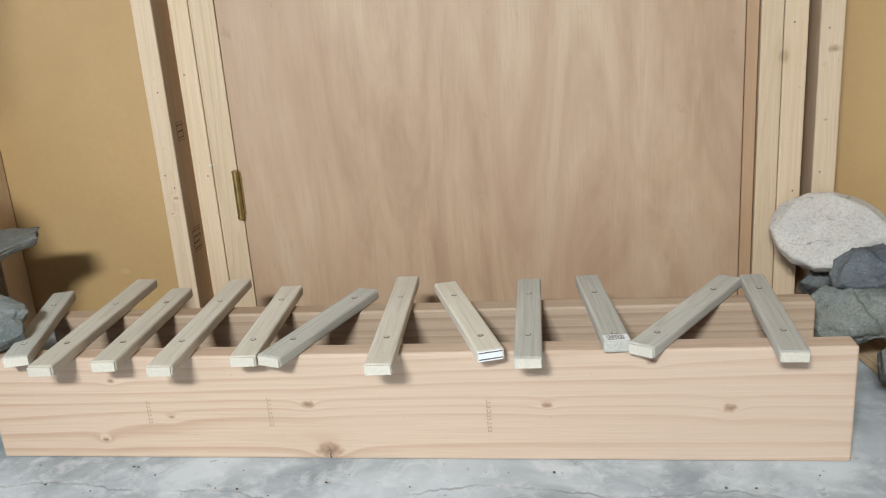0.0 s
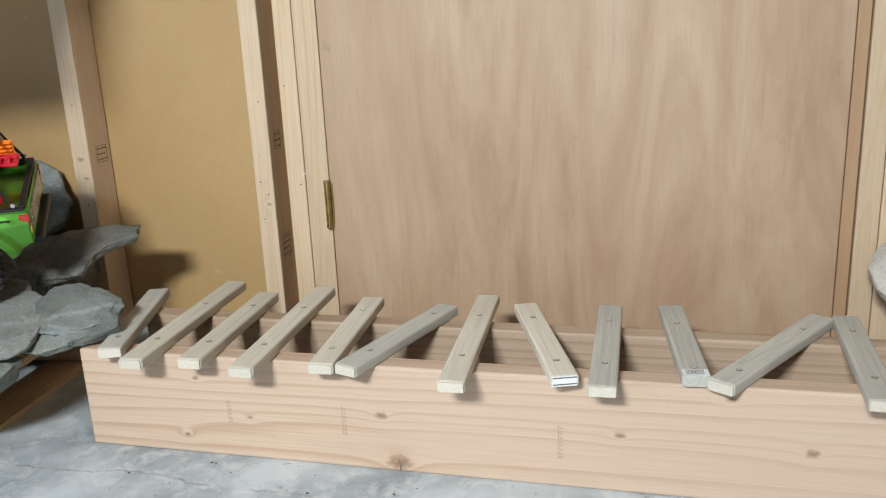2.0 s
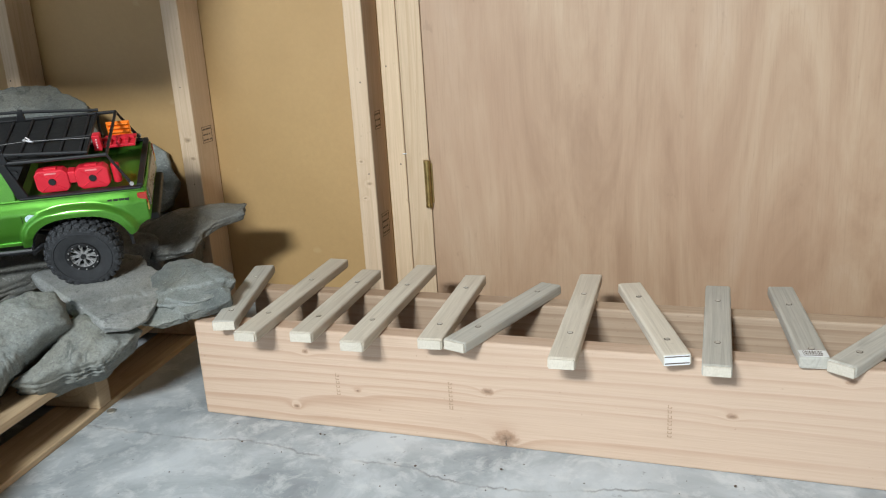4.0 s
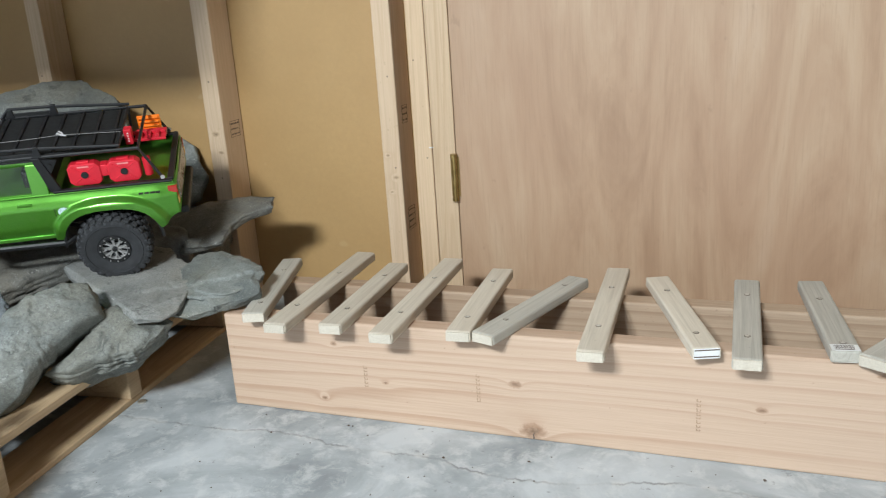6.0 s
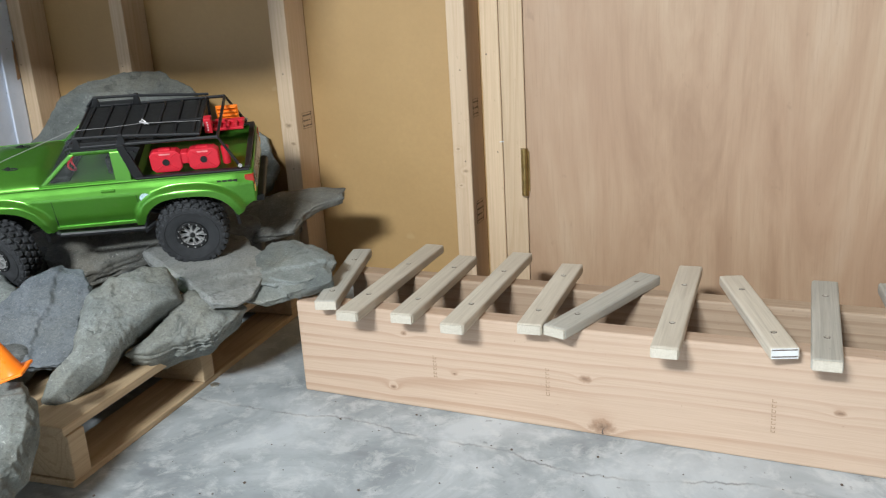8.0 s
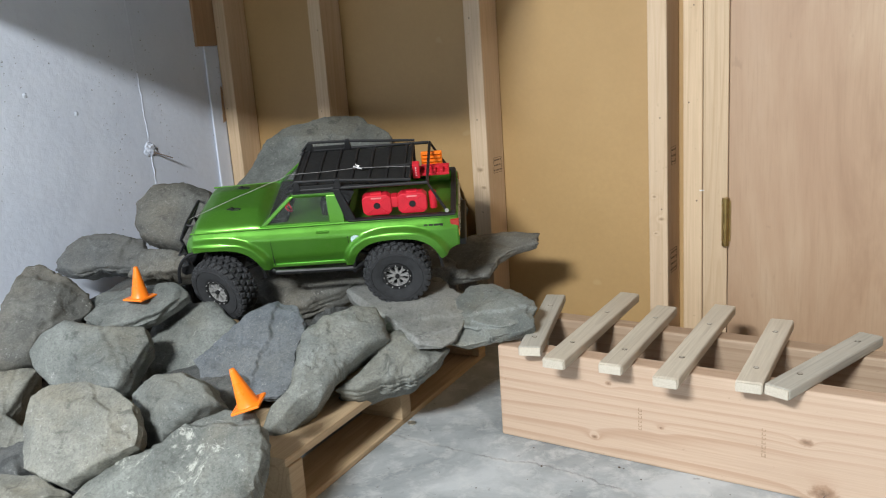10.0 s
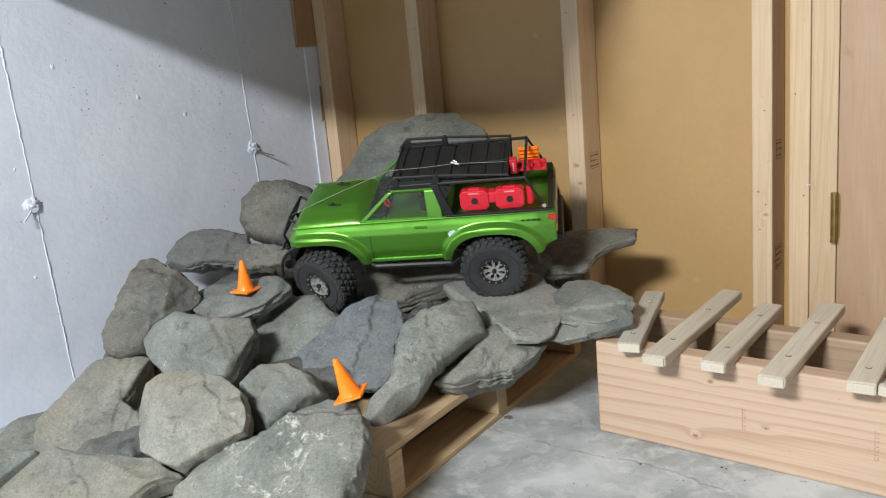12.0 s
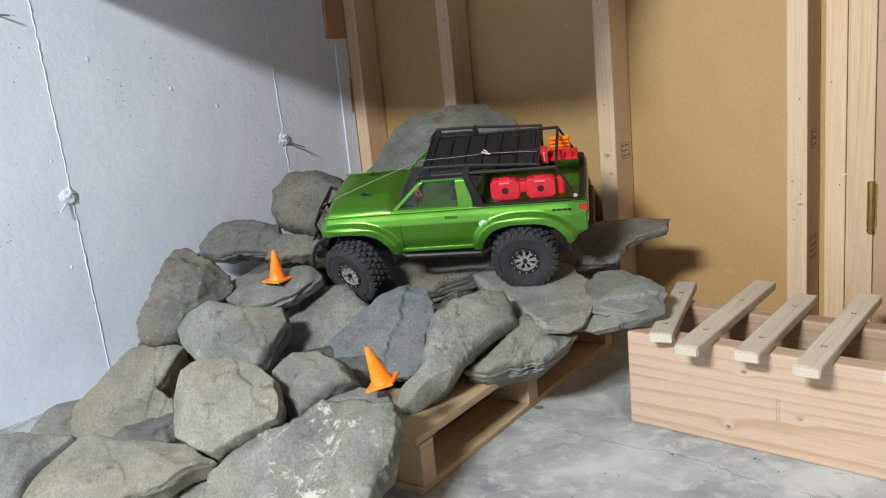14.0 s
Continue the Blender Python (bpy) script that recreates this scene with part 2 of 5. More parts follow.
def stone(name, low, high, warm, fleck=0.5, lichen=0.0):
    m, t, n, l, b = nodes_of(name)
    info = n.new("ShaderNodeObjectInfo")
    off = n.new("ShaderNodeVectorMath")
    off.operation = "ADD"
    l.new(mapped(t, (1, 1, 1)), off.inputs[0])
    l.new(info.outputs["Random"], off.inputs[1])
    v = off.outputs["Vector"]
    c = ramp(t, noise_tex(t, v, 11, 8, 0.68, 0.4), [(0.3, low), (0.66, high)])
    c = mix(t, ramp(t, noise_tex(t, v, 6, 5), [(0.45, 0.0), (0.64, 0.75)]), c, warm)
    c = mix(t, ramp(t, noise_tex(t, v, 240, 6, 0.85), [(0.46, 0.0), (0.66, 0.6)]), c, tuple(x * 0.5 for x in low))
    c = mix(t, ramp(t, noise_tex(t, v, 320, 4, 0.8), [(0.58, 0.0), (0.7, 0.35)]), c, (0.42, 0.42, 0.38))
    c = mix(t, ramp(t, noise_tex(t, v, 75, 9, 0.9, 1.6), [(0.575, 0.0), (0.63, fleck)]), c, (0.46, 0.46, 0.43))
    c = mix(t, ramp(t, noise_tex(t, v, 28, 6, 0.75, 0.6), [(0.58, 0.0), (0.66, 0.6)]), c, tuple(x * 0.45 for x in low))
    if lichen:
        c = mix(t, ramp(t, noise_tex(t, v, 16, 9, 0.85, 0.5), [(0.555, 0.0), (0.61, lichen)]), c, (0.5, 0.51, 0.45))
    vor = n.new("ShaderNodeTexVoronoi")
    vor.feature = "DISTANCE_TO_EDGE"
    vor.inputs["Scale"].default_value = 6.5
    nz = n.new("ShaderNodeTexNoise")
    nz.inputs["Scale"].default_value, nz.inputs["Detail"].default_value = 14, 6
    sc, ad = n.new("ShaderNodeVectorMath"), n.new("ShaderNodeVectorMath")
    sc.operation, ad.operation = "SCALE", "ADD"
    sc.inputs["Scale"].default_value = 0.12
    l.new(v, nz.inputs["Vector"])
    l.new(nz.outputs["Color"], sc.inputs[0])
    l.new(v, ad.inputs[0])
    l.new(sc.outputs["Vector"], ad.inputs[1])
    l.new(ad.outputs["Vector"], vor.inputs["Vector"])
    crack = math_node(t, "MULTIPLY", ramp(t, vor.outputs["Distance"], [(0.0, 1.0), (0.007, 0.0)]), ramp(t, noise_tex(t, v, 8, 3), [(0.6, 0.0), (0.66, 1.0)]))
    c = mix(t, math_node(t, "MULTIPLY", crack, 0.6), c, tuple(x * 0.3 for x in low))
    l.new(random_tint(t, c, 0.82, 1.2), b.inputs["Base Color"])
    l.new(ramp(t, noise_tex(t, v, 40, 3), [(0.3, 0.55), (0.7, 0.85)]), b.inputs["Roughness"])
    h = math_node(t, "ADD", noise_tex(t, v, 30, 9, 0.66, 0.4), math_node(t, "MULTIPLY", noise_tex(t, v, 240, 5, 0.8), 0.4))
    bump(t, b, math_node(t, "SUBTRACT", h, crack), 0.55, 0.005)
    return m


PLY, FIBRE, PAINTED, FLOOR = lauan(), fibreboard(), painted_concrete(), floor_concrete()
STONE = stone("grey_stone", (0.09, 0.099, 0.092), (0.245, 0.26, 0.24), (0.218, 0.208, 0.165), 0.75)
STONE_PALE = stone("pale_grey_stone", (0.15, 0.155, 0.148), (0.325, 0.33, 0.31), (0.27, 0.26, 0.225), 0.6)
STONE_BROWN = stone("brown_grey_stone", (0.095, 0.098, 0.085), (0.26, 0.258, 0.222), (0.232, 0.212, 0.158), 0.75)
STONE_LICHEN = stone("lichened_stone", (0.085, 0.092, 0.083), (0.245, 0.258, 0.232), (0.22, 0.205, 0.16), 0.75, 0.85)
STONE_BLUE = stone("blue_grey_stone", (0.06, 0.069, 0.078), (0.165, 0.18, 0.195), (0.135, 0.14, 0.135))
STONE_MID = stone("brown_dark_stone", (0.066, 0.067, 0.060), (0.185, 0.183, 0.163), (0.175, 0.155, 0.118), 0.75)
STONE_DARK = stone("dark_stone", (0.055, 0.058, 0.057), (0.15, 0.155, 0.15), (0.13, 0.125, 0.11))
STONE_TAN = stone("tan_stone", (0.40, 0.365, 0.32), (0.56, 0.52, 0.46), (0.50, 0.42, 0.35), 0.3)
PLASTER = plain("grey_plaster", (0.27, 0.26, 0.245), 0.8)
WHITE = plain("white_enamel", (0.8, 0.8, 0.78), 0.4)
STEEL = plain("zinc_screw", (0.52, 0.50, 0.44), 0.4, 0.8)
BRASS = plain("aged_brass", (0.34, 0.24, 0.09), 0.35, 0.9, 0.25)
ORANGE = plain("orange_plastic", (0.95, 0.22, 0.01), 0.32, 0, 0.04)
INK = plain("stamp_ink", (0.12, 0.09, 0.07), 0.8)
PAPER = plain("sticker_paper", (0.75, 0.75, 0.73), 0.5)


# ---- mesh helpers ----
def mesh_object(name, bm, material, parent=None, smooth=False):
    me = bpy.data.meshes.new(name)
    bm.to_mesh(me)
    bm.free()
    for m in (material if isinstance(material, (list, tuple)) else [material]):
        me.materials.append(m)
    if smooth:
        me.polygons.foreach_set("use_smooth", [True] * len(me.polygons))
    ob = new(name, me)
    if parent is not None:
        ob.parent = parent
    return ob


def part(name, bm, material, parent, label="", smooth=False):
    ob = mesh_object(name, bm, material, parent, smooth)
    return tagged(ob, label) if label else ob


def thing(name, label, category, at=None, group="", kind=""):
    ob = new(name)
    if at is not None:
        ob.matrix_basis = at
    return tagged(ob, label, category, group, kind)


def box(x0, x1, y0, y1, z0, z1, bevel=0.0, seg=2, bm=None):
    b = bmesh.new()
    bmesh.ops.create_cube(b, size=1, matrix=Matrix.LocRotScale(((x0 + x1) / 2, (y0 + y1) / 2, (z0 + z1) / 2), None, (x1 - x0, y1 - y0, z1 - z0)))
    if bevel:
        bmesh.ops.bevel(b, geom=b.edges[:], offset=bevel, segments=seg, affect="EDGES", profile=0.5)
    return b if bm is None else merge(bm, b)


def merge(into, other, m=None):
    me = bpy.data.meshes.new("tmp")
    other.to_mesh(me)
    other.free()
    if m is not None:
        me.transform(m)
    into.from_mesh(me)
    bpy.data.meshes.remove(me)
    return into


def rod(a, b, r, seg=10, r2=None, bm=None):
    a, b = Vector(a), Vector(b)
    o = bmesh.new()
    d = b - a
    bmesh.ops.create_cone(o, cap_ends=True, segments=seg, radius1=r, radius2=r if r2 is None else r2, depth=d.length,
                          matrix=Matrix.Translation((a + b) / 2) @ d.to_track_quat("Z", "Y").to_matrix().to_4x4())
    return o if bm is None else merge(bm, o)


def tube(points, r, seg=8, bm=None):
    """A bent round bar through the points, mitred."""
    o = bmesh.new()
    pts = [Vector(p) for p in points]
    rings = []
    up = Vector((0.13, 0.31, 0.94))
    for i, p in enumerate(pts):
        d = (pts[min(i + 1, len(pts) - 1)] - pts[max(i - 1, 0)]).normalized()
        u = d.cross(up).normalized()
        v = d.cross(u)
        rings.append([o.verts.new(p + r * (math.cos(2 * math.pi * k / seg) * u + math.sin(2 * math.pi * k / seg) * v)) for k in range(seg)])
    for r0, r1 in zip(rings, rings[1:]):
        for k in range(seg):
            o.faces.new((r0[k], r0[(k + 1) % seg], r1[(k + 1) % seg], r1[k]))
    o.faces.new(rings[0][::-1])
    o.faces.new(rings[-1])
    bmesh.ops.recalc_face_normals(o, faces=o.faces[:])
    return o if bm is None else merge(bm, o)


def slab(profile, lo, hi, axis="y", bevel=0.0, seg=2):
    """A profile of (u, v) drawn out along an axis from lo to hi: y takes (x, z), x takes (y, z), z takes (x, y)."""
    o = bmesh.new()
    put = {"y": lambda u, v, w: (u, w, v), "x": lambda u, v, w: (w, u, v), "z": lambda u, v, w: (u, v, w)}[axis]
    a = [o.verts.new(put(u, v, lo)) for u, v in profile]
    b = [o.verts.new(put(u, v, hi)) for u, v in profile]
    o.faces.new(a)
    o.faces.new(b[::-1])
    n = len(a)
    for i in range(n):
        o.faces.new((a[i], b[i], b[(i + 1) % n], a[(i + 1) % n]))
    bmesh.ops.recalc_face_normals(o, faces=o.faces[:])
    if bevel:
        bmesh.ops.bevel(o, geom=o.edges[:], offset=bevel, segments=seg, affect="EDGES", profile=0.5)
    return o


# ---- the room ----
X_LEFT, Y_STUD, Y_BOARD, X_RIGHT, Y_BACK, Z_TOP = -1.051, 0.4365, 0.513, 3.4, -4.6, 2.3
FALL = 0.0055


def settled(bm):
    """The slab falls slightly towards the door: let the underside follow it."""
    for v in bm.verts:
        if v.co.z < 0.01:
            v.co.z -= FALL * v.co.x
    return bm


tagged(mesh_object("floor", settled(box(X_LEFT - 0.1, X_RIGHT + 0.1, Y_BACK - 0.1, 0.7, -0.12, 0.0)), FLOOR), "bare grey concrete floor, mottled and finely cracked", "floor", kind="structure")
tagged(mesh_object("ceiling", box(X_LEFT - 0.1, X_RIGHT + 0.1, Y_BACK - 0.1, 0.7, Z_TOP, Z_TOP + 0.1), PLASTER), "plain ceiling above the workshop corner", "ceiling", kind="structure")
wall_west = tagged(mesh_object("wall_west", box(X_LEFT - 0.15, X_LEFT, Y_BACK, 0.68, 0, Z_TOP), PAINTED), "white painted concrete wall with pits and form seams", "wall", kind="structure")
tagged(mesh_object("wall_north", box(X_LEFT + 0.003, X_RIGHT, Y_BOARD, Y_BOARD + 0.02, 0, Z_TOP), FIBRE), "tan fibreboard wall behind bare studs", "wall", kind="structure")
tagged(mesh_object("wall_east", box(X_RIGHT, X_RIGHT + 0.1, Y_BACK, 0.68, 0, Z_TOP), PLASTER), "plain wall", "wall", kind="structure")
tagged(mesh_object("wall_south", box(X_LEFT, X_RIGHT, Y_BACK - 0.1, Y_BACK, 0, Z_TOP), PLASTER), "plain wall", "wall", kind="structure")
# Unseen board overhead, added and sized to cast the shadow on the corner walls.
tagged(mesh_object("overhead_shelf", box(X_LEFT + 0.002, -0.11, -0.40, Y_STUD - 0.002, 0.890, 0.925), PLASTER), "plain unseen board above the stones, added to cast the corner shadow", "shelf", kind="structure")

# ---- studs and door ----
def stud(x0, x1, label="bare pine wall stud with nail heads", material=STUD, y0=Y_STUD):
    ob = thing("stud", label, "stud", None, "wall studs")
    timber = part("timber", box(x0, x1, y0, Y_BOARD - 0.002, 0.0, Z_TOP - 0.002, 0.0025), material, ob)
    rnd = random.Random(int(x0 * 1000))
    for z in (0.31, 0.55, 0.71):
        nx, nz = rnd.uniform(x0 + 0.008, x1 - 0.008), z + rnd.uniform(-0.05, 0.05)
        part("nail", rod((nx, y0 - 0.0006, nz), (nx, y0 + 0.001, nz), 0.0015, 8), INK, ob, "dark nail head")
    return ob


def ink_stamp(owner, x, y0, y1, z0, z1, rows, seed):
    """A grade stamp on a stud's side, too faint to read: bars in a thin frame."""
    rnd = random.Random(seed)
    o = box(x, x + 0.0003, y0, y0 + 0.0008, z0, z1)
    box(x, x + 0.0003, y1 - 0.0008, y1, z0, z1, bm=o)
    for z in (z0, z1):
        box(x, x + 0.0003, y0, y1, z - 0.0004, z + 0.0004, bm=o)
    for k in range(rows):
        z = z0 + (z1 - z0) * (k + 0.5) / rows
        y = y0 + 0.003
        while y < y1 - 0.004:
            w = rnd.uniform(0.002, 0.006)
            box(x, x + 0.0003, y, min(y1 - 0.002, y + w), z - 0.0016, z + 0.0016, bm=o)
            y += w + rnd.uniform(0.001, 0.004)
    part("ink_stamp", o, INK, owner, "dark illegible grade stamp")


STUD_KNOTS = wood("knotty_pine", (0.66, 0.505, 0.345), (0.50, 0.335, 0.195), "z", 60, 320, 0.6, 0.6, long=0.03, spots=((1.328, 0.508, 0.011), (1.322, 0.39, 0.004), (0.128, 0.345, 0.005), (0.142, 0.30, 0.007), (0.13, 0.27, 0.004), (-0.27, 0.39, 0.010), (-0.262, 0.35, 0.007)))
stud(-1.046, -1.004)
stud(-0.7235, -0.685)
s3 = stud(-0.290, -0.249, "bare pine wall stud with a knot and faint stamp", STUD_KNOTS)
ink_stamp(s3, -0.249, 0.462, 0.498, 0.378, 0.412, 3, 3)
s4 = stud(0.116, 0.1545, "bare pine wall stud with two dark stamps", STUD_KNOTS)
ink_stamp(s4, 0.1545, 0.455, 0.492, 0.185, 0.232, 4, 5)
ink_stamp(s4, 0.1545, 0.460, 0.488, 0.405, 0.440, 3, 9)
stud(0.1855, 0.2225, "bare pine stud beside the door jamb")
stud(1.2475, 1.286, "bare pine stud beside the door jamb")
stud(1.305, 1.3435, "bare pine wall stud with a large knot", STUD_KNOTS)
stud(1.75, 1.788)
stud(2.16, 2.198)

door = thing("door_1", "closed lauan plywood door with brass hinge and reddish figured grain", "door", kind="structure")
part("door_leaf", box(0.2715, 1.186, Y_STUD + 0.002, Y_STUD + 0.037, 0.012, 2.04, 0.002), PLY, door)
part("jamb", box(0.2235, 0.2705, Y_STUD + 0.001, Y_BOARD - 0.002, 0.0, 2.1, 0.002), STUD, door, "pale pine door jamb")
part("jamb", box(1.2105, 1.2465, Y_STUD + 0.001, Y_BOARD - 0.002, 0.0, 2.1, 0.002), STUD, door, "pale pine door jamb")
part("stop_strip", box(1.188, 1.2085, Y_STUD + 0.008, Y_BOARD - 0.002, 0.0, 2.06, 0.0015), TRIM, door, "reddish stained stop strip")
hinge = part("hinge", rod((0.2685, Y_STUD - 0.005, 0.262), (0.2685, Y_STUD - 0.005, 0.345), 0.0058, 14), BRASS, door, "aged brass hinge barrel")
for z in (0.259, 0.346):
    part("hinge_tip", rod((0.2685, Y_STUD - 0.005, z - 0.003), (0.2685, Y_STUD - 0.005, z + 0.003), 0.0068, 14), BRASS, hinge)
part("staple", rod((0.2185, Y_STUD - 0.0015, 0.361), (0.2265, Y_STUD - 0.0015, 0.3615), 0.0012, 6), PAPER, door, "small pale staple")
part("hinge_leaf", box(0.260, 0.277, Y_STUD - 0.001, Y_STUD + 0.0015, 0.264, 0.343), BRASS, hinge)

# ---- the plank bridge ----
H = 0.1656
front_board = tagged(mesh_object("front_board", settled(box(0.0, 1.252, 0.0, 0.036, 0.0, H, 0.004, 3)), FIR), "thick fir board on edge, knotty, with faint stamps", "board", "bridge boards")
FAINT = plain("faint_ink", (0.36, 0.25, 0.16), 0.8)
for sx, sz, high, seed in ((0.249, 0.058, 0.034, 1), (0.436, 0.052, 0.044, 2), (0.757, 0.042, 0.048, 3)):
    rnd = random.Random(seed)
    o, z = bmesh.new(), sz
    while z < sz + high:
        h = rnd.uniform(0.003, 0.006)
        box(sx, sx + 0.0012, -0.0003, 0.0002, z, z + h, bm=o)
        box(sx + 0.0045, sx + 0.0057, -0.0003, 0.0002, z, z + h * rnd.uniform(0.4, 1), bm=o)
        box(sx, sx + 0.0057, -0.0003, 0.0002, z, z + 0.0009, bm=o)
        z += h + 0.002
    part("faint_stamp", o, FAINT, front_board, "faint illegible brown stamp")
split = slab([(0.5215, 0.0), (0.5245, 0.0), (0.523, 0.006), (0.5255, 0.012), (0.5215, 0.007)], -0.0004, 0.0005)
part("bark_split", split, INK, front_board, "dark split at the knot")
tagged(mesh_object("back_board", settled(box(0.015, 1.243, 0.164, 0.2, 0.0, H, 0.004, 3)), FIR_BACK), "thick fir board on edge behind the laths", "board", "bridge boards")


def lath(front, far, material, label, bare=True):
    a, b = Vector((*front, 0)), Vector((*far, 0))
    d = b - a
    m = Matrix.Translation((a.x, a.y, H)) @ Matrix.Rotation(math.atan2(-d.x, d.y), 4, "Z")
    ob = thing("lath", label, "lath", m, "laths across the boards")
    bm = box(-0.019, 0.019, 0, d.length, 0.0003, 0.0172, 0.0032, 2)
    rnd = random.Random(int(front[0] * 1000))
    for v in bm.verts:
        if v.co.y < 0.004 or v.co.y > d.length - 0.004:
            v.co.y += rnd.uniform(-0.0012, 0.0012)
        v.co.x += 0.0006 * math.sin(v.co.y * 40 + front[0] * 50)
    part("batten", bm, material, ob)
    if bare:
        part("cut_end", box(-0.0172, 0.0172, -0.0022, 0.004, 0.0018, 0.0156, 0.0006), CUT, ob, "pale sawn end")
    for y in (0.018, 0.182):
        s = (y - a.y) / d.y * d.length
        if 0.01 < s < d.length - 0.01:
            part("screw_hole", rod((0, s, 0.0165), (0, s, 0.0176), 0.0042, 14), INK, ob)
            sc = rod((0, s, 0.0165), (0, s, 0.0179), 0.0032, 14)
            box(-0.0026, 0.0026, s - 0.0005, s + 0.0005, 0.0176, 0.0182, bm=sc)
            part("screw", sc, STEEL, ob, "countersunk steel screw")
    return ob


PALE, GREY = "pale weathered lath screwed across two boards", "grey weathered lath screwed across two boards"
lath((0.077, -0.028), (-0.006, 0.249), LATH_GREY, GREY)
lath((0.135, -0.063), (0.122, 0.308), LATH, PALE)
lath((0.224, -0.050), (0.213, 0.253), LATH, PALE)
lath((0.315, -0.068), (0.306, 0.294), LATH, PALE)
lath((0.425, -0.040), (0.411, 0.250), LATH, PALE)
lath((0.463, -0.040), (0.550, 0.226), LATH_GREY, GREY)
lath((0.623, -0.072), (0.607, 0.283), LATH, PALE)
torn_lath = lath((0.770, -0.032), (0.676, 0.247), LATH, "pale weathered lath with a torn sticker on its end", False)
lath((0.821, -0.057), (0.815, 0.253), LATH_GREY, GREY)
LAST = lath((0.940, -0.009), (0.908, 0.264), LATH_GREY, "grey weathered lath with a barcode sticker on its end", False)
bar_lath = LAST
lath((0.969, -0.023), (1.134, 0.242), LATH_GREY, "grey weathered lath with a splintered edge")
lath((1.157, -0.049), (1.166, 0.248), LATH_GREY, GREY)

st = part("barcode_sticker", box(-0.0175, 0.0165, 0.0015, 0.0215, 0.0172, 0.0176), PAPER, bar_lath, "white barcode sticker")
rnd = random.Random(4)
x = -0.013
while x < 0.010:
    w = rnd.choice((0.0006, 0.0009, 0.0014))
    part("bar", box(x, x + w, 0.008, 0.0195, 0.01755, 0.0178), INK, st)
    x += w + rnd.choice((0.0007, 0.0011))
part("print_line", box(-0.013, 0.010, 0.0045, 0.0062, 0.01755, 0.0178), INK, st)
st = part("torn_sticker", box(-0.017, 0.017, -0.0006, 0.0002, 0.002, 0.0165), PAPER, torn_lath, "torn white label on the sawn end")
for z in (0.004, 0.0135):
    part("print_line", box(-0.0165, 0.0165, -0.0009, -0.0005, z, z + 0.0016), INK, st)

# ---- pallet ----
pallet = thing("pallet", "rough pine pallet on the floor under the stones", "pallet", pose(-0.150, -0.372, 0, 0, 0, 5))
part("stringer", box(-0.70, 0, 0.0, 0.034, 0.012, 0.082, 0.002), PALLET, pallet)
part("stringer", box(-0.70, 0, 0.325, 0.359, 0.012, 0.082, 0.002), PALLET, pallet)
part("stringer", box(-0.70, 0, 0.655, 0.689, 0.012, 0.082, 0.002), PALLET, pallet)
for i, (x, w) in enumerate(((-0.09, 0.088), (-0.2, 0.09), (-0.33, 0.09), (-0.46, 0.09), (-0.58, 0.09), (-0.70, 0.09))):
    part("deck_board", box(x, x + w, -0.004, 0.692, 0.0825, 0.0965, 0.002), PALLET, pallet)
for x in (-0.09, -0.40, -0.70):
    part("bottom_board", box(x, x + 0.088, -0.004, 0.692, 0.0005, 0.0115, 0.002), PALLET, pallet)
second = copy_thing(pallet, pose(1.352, 0.42, -0.006, 0, 0, 188))
tagged(second, "rough pine pallet under the small stone heap beside the boards")

# ---- stones ----
def smooth_noise(p, f, seed):
    return noise.noise(Vector((p[0] * f + seed * 7.31, p[1] * f - seed * 3.17, p[2] * f + seed * 1.93)))


def ball(level):
    o = bmesh.new()
    bmesh.ops.create_icosphere(o, subdivisions=level, radius=1)
    o.verts.ensure_lookup_table()
    dirs = np.array([v.co[:] for v in o.verts])
    tris = [tuple(v.index for v in f.verts) for f in o.faces]
    o.free()
    return dirs, tris


BALLS = {6: ball(6), 7: ball(7)}


def outline_radius(theta, corners):
    """The radius of a polygon, given by its corners (angle, radius) round the centre, at each angle."""
    out = np.zeros_like(theta)
    turn = 2 * math.pi
    for (a0, r0), (a1, r1) in zip(corners, corners[1:] + corners[:1]):
        a0, span = radians(a0), radians((a1 - a0) % 360)
        f = (theta - a0) % turn
        inside = f <= span
        out[inside] = r0 * r1 * math.sin(span) / (r0 * np.sin(f[inside]) + r1 * np.sin(span - f[inside]))
    return out


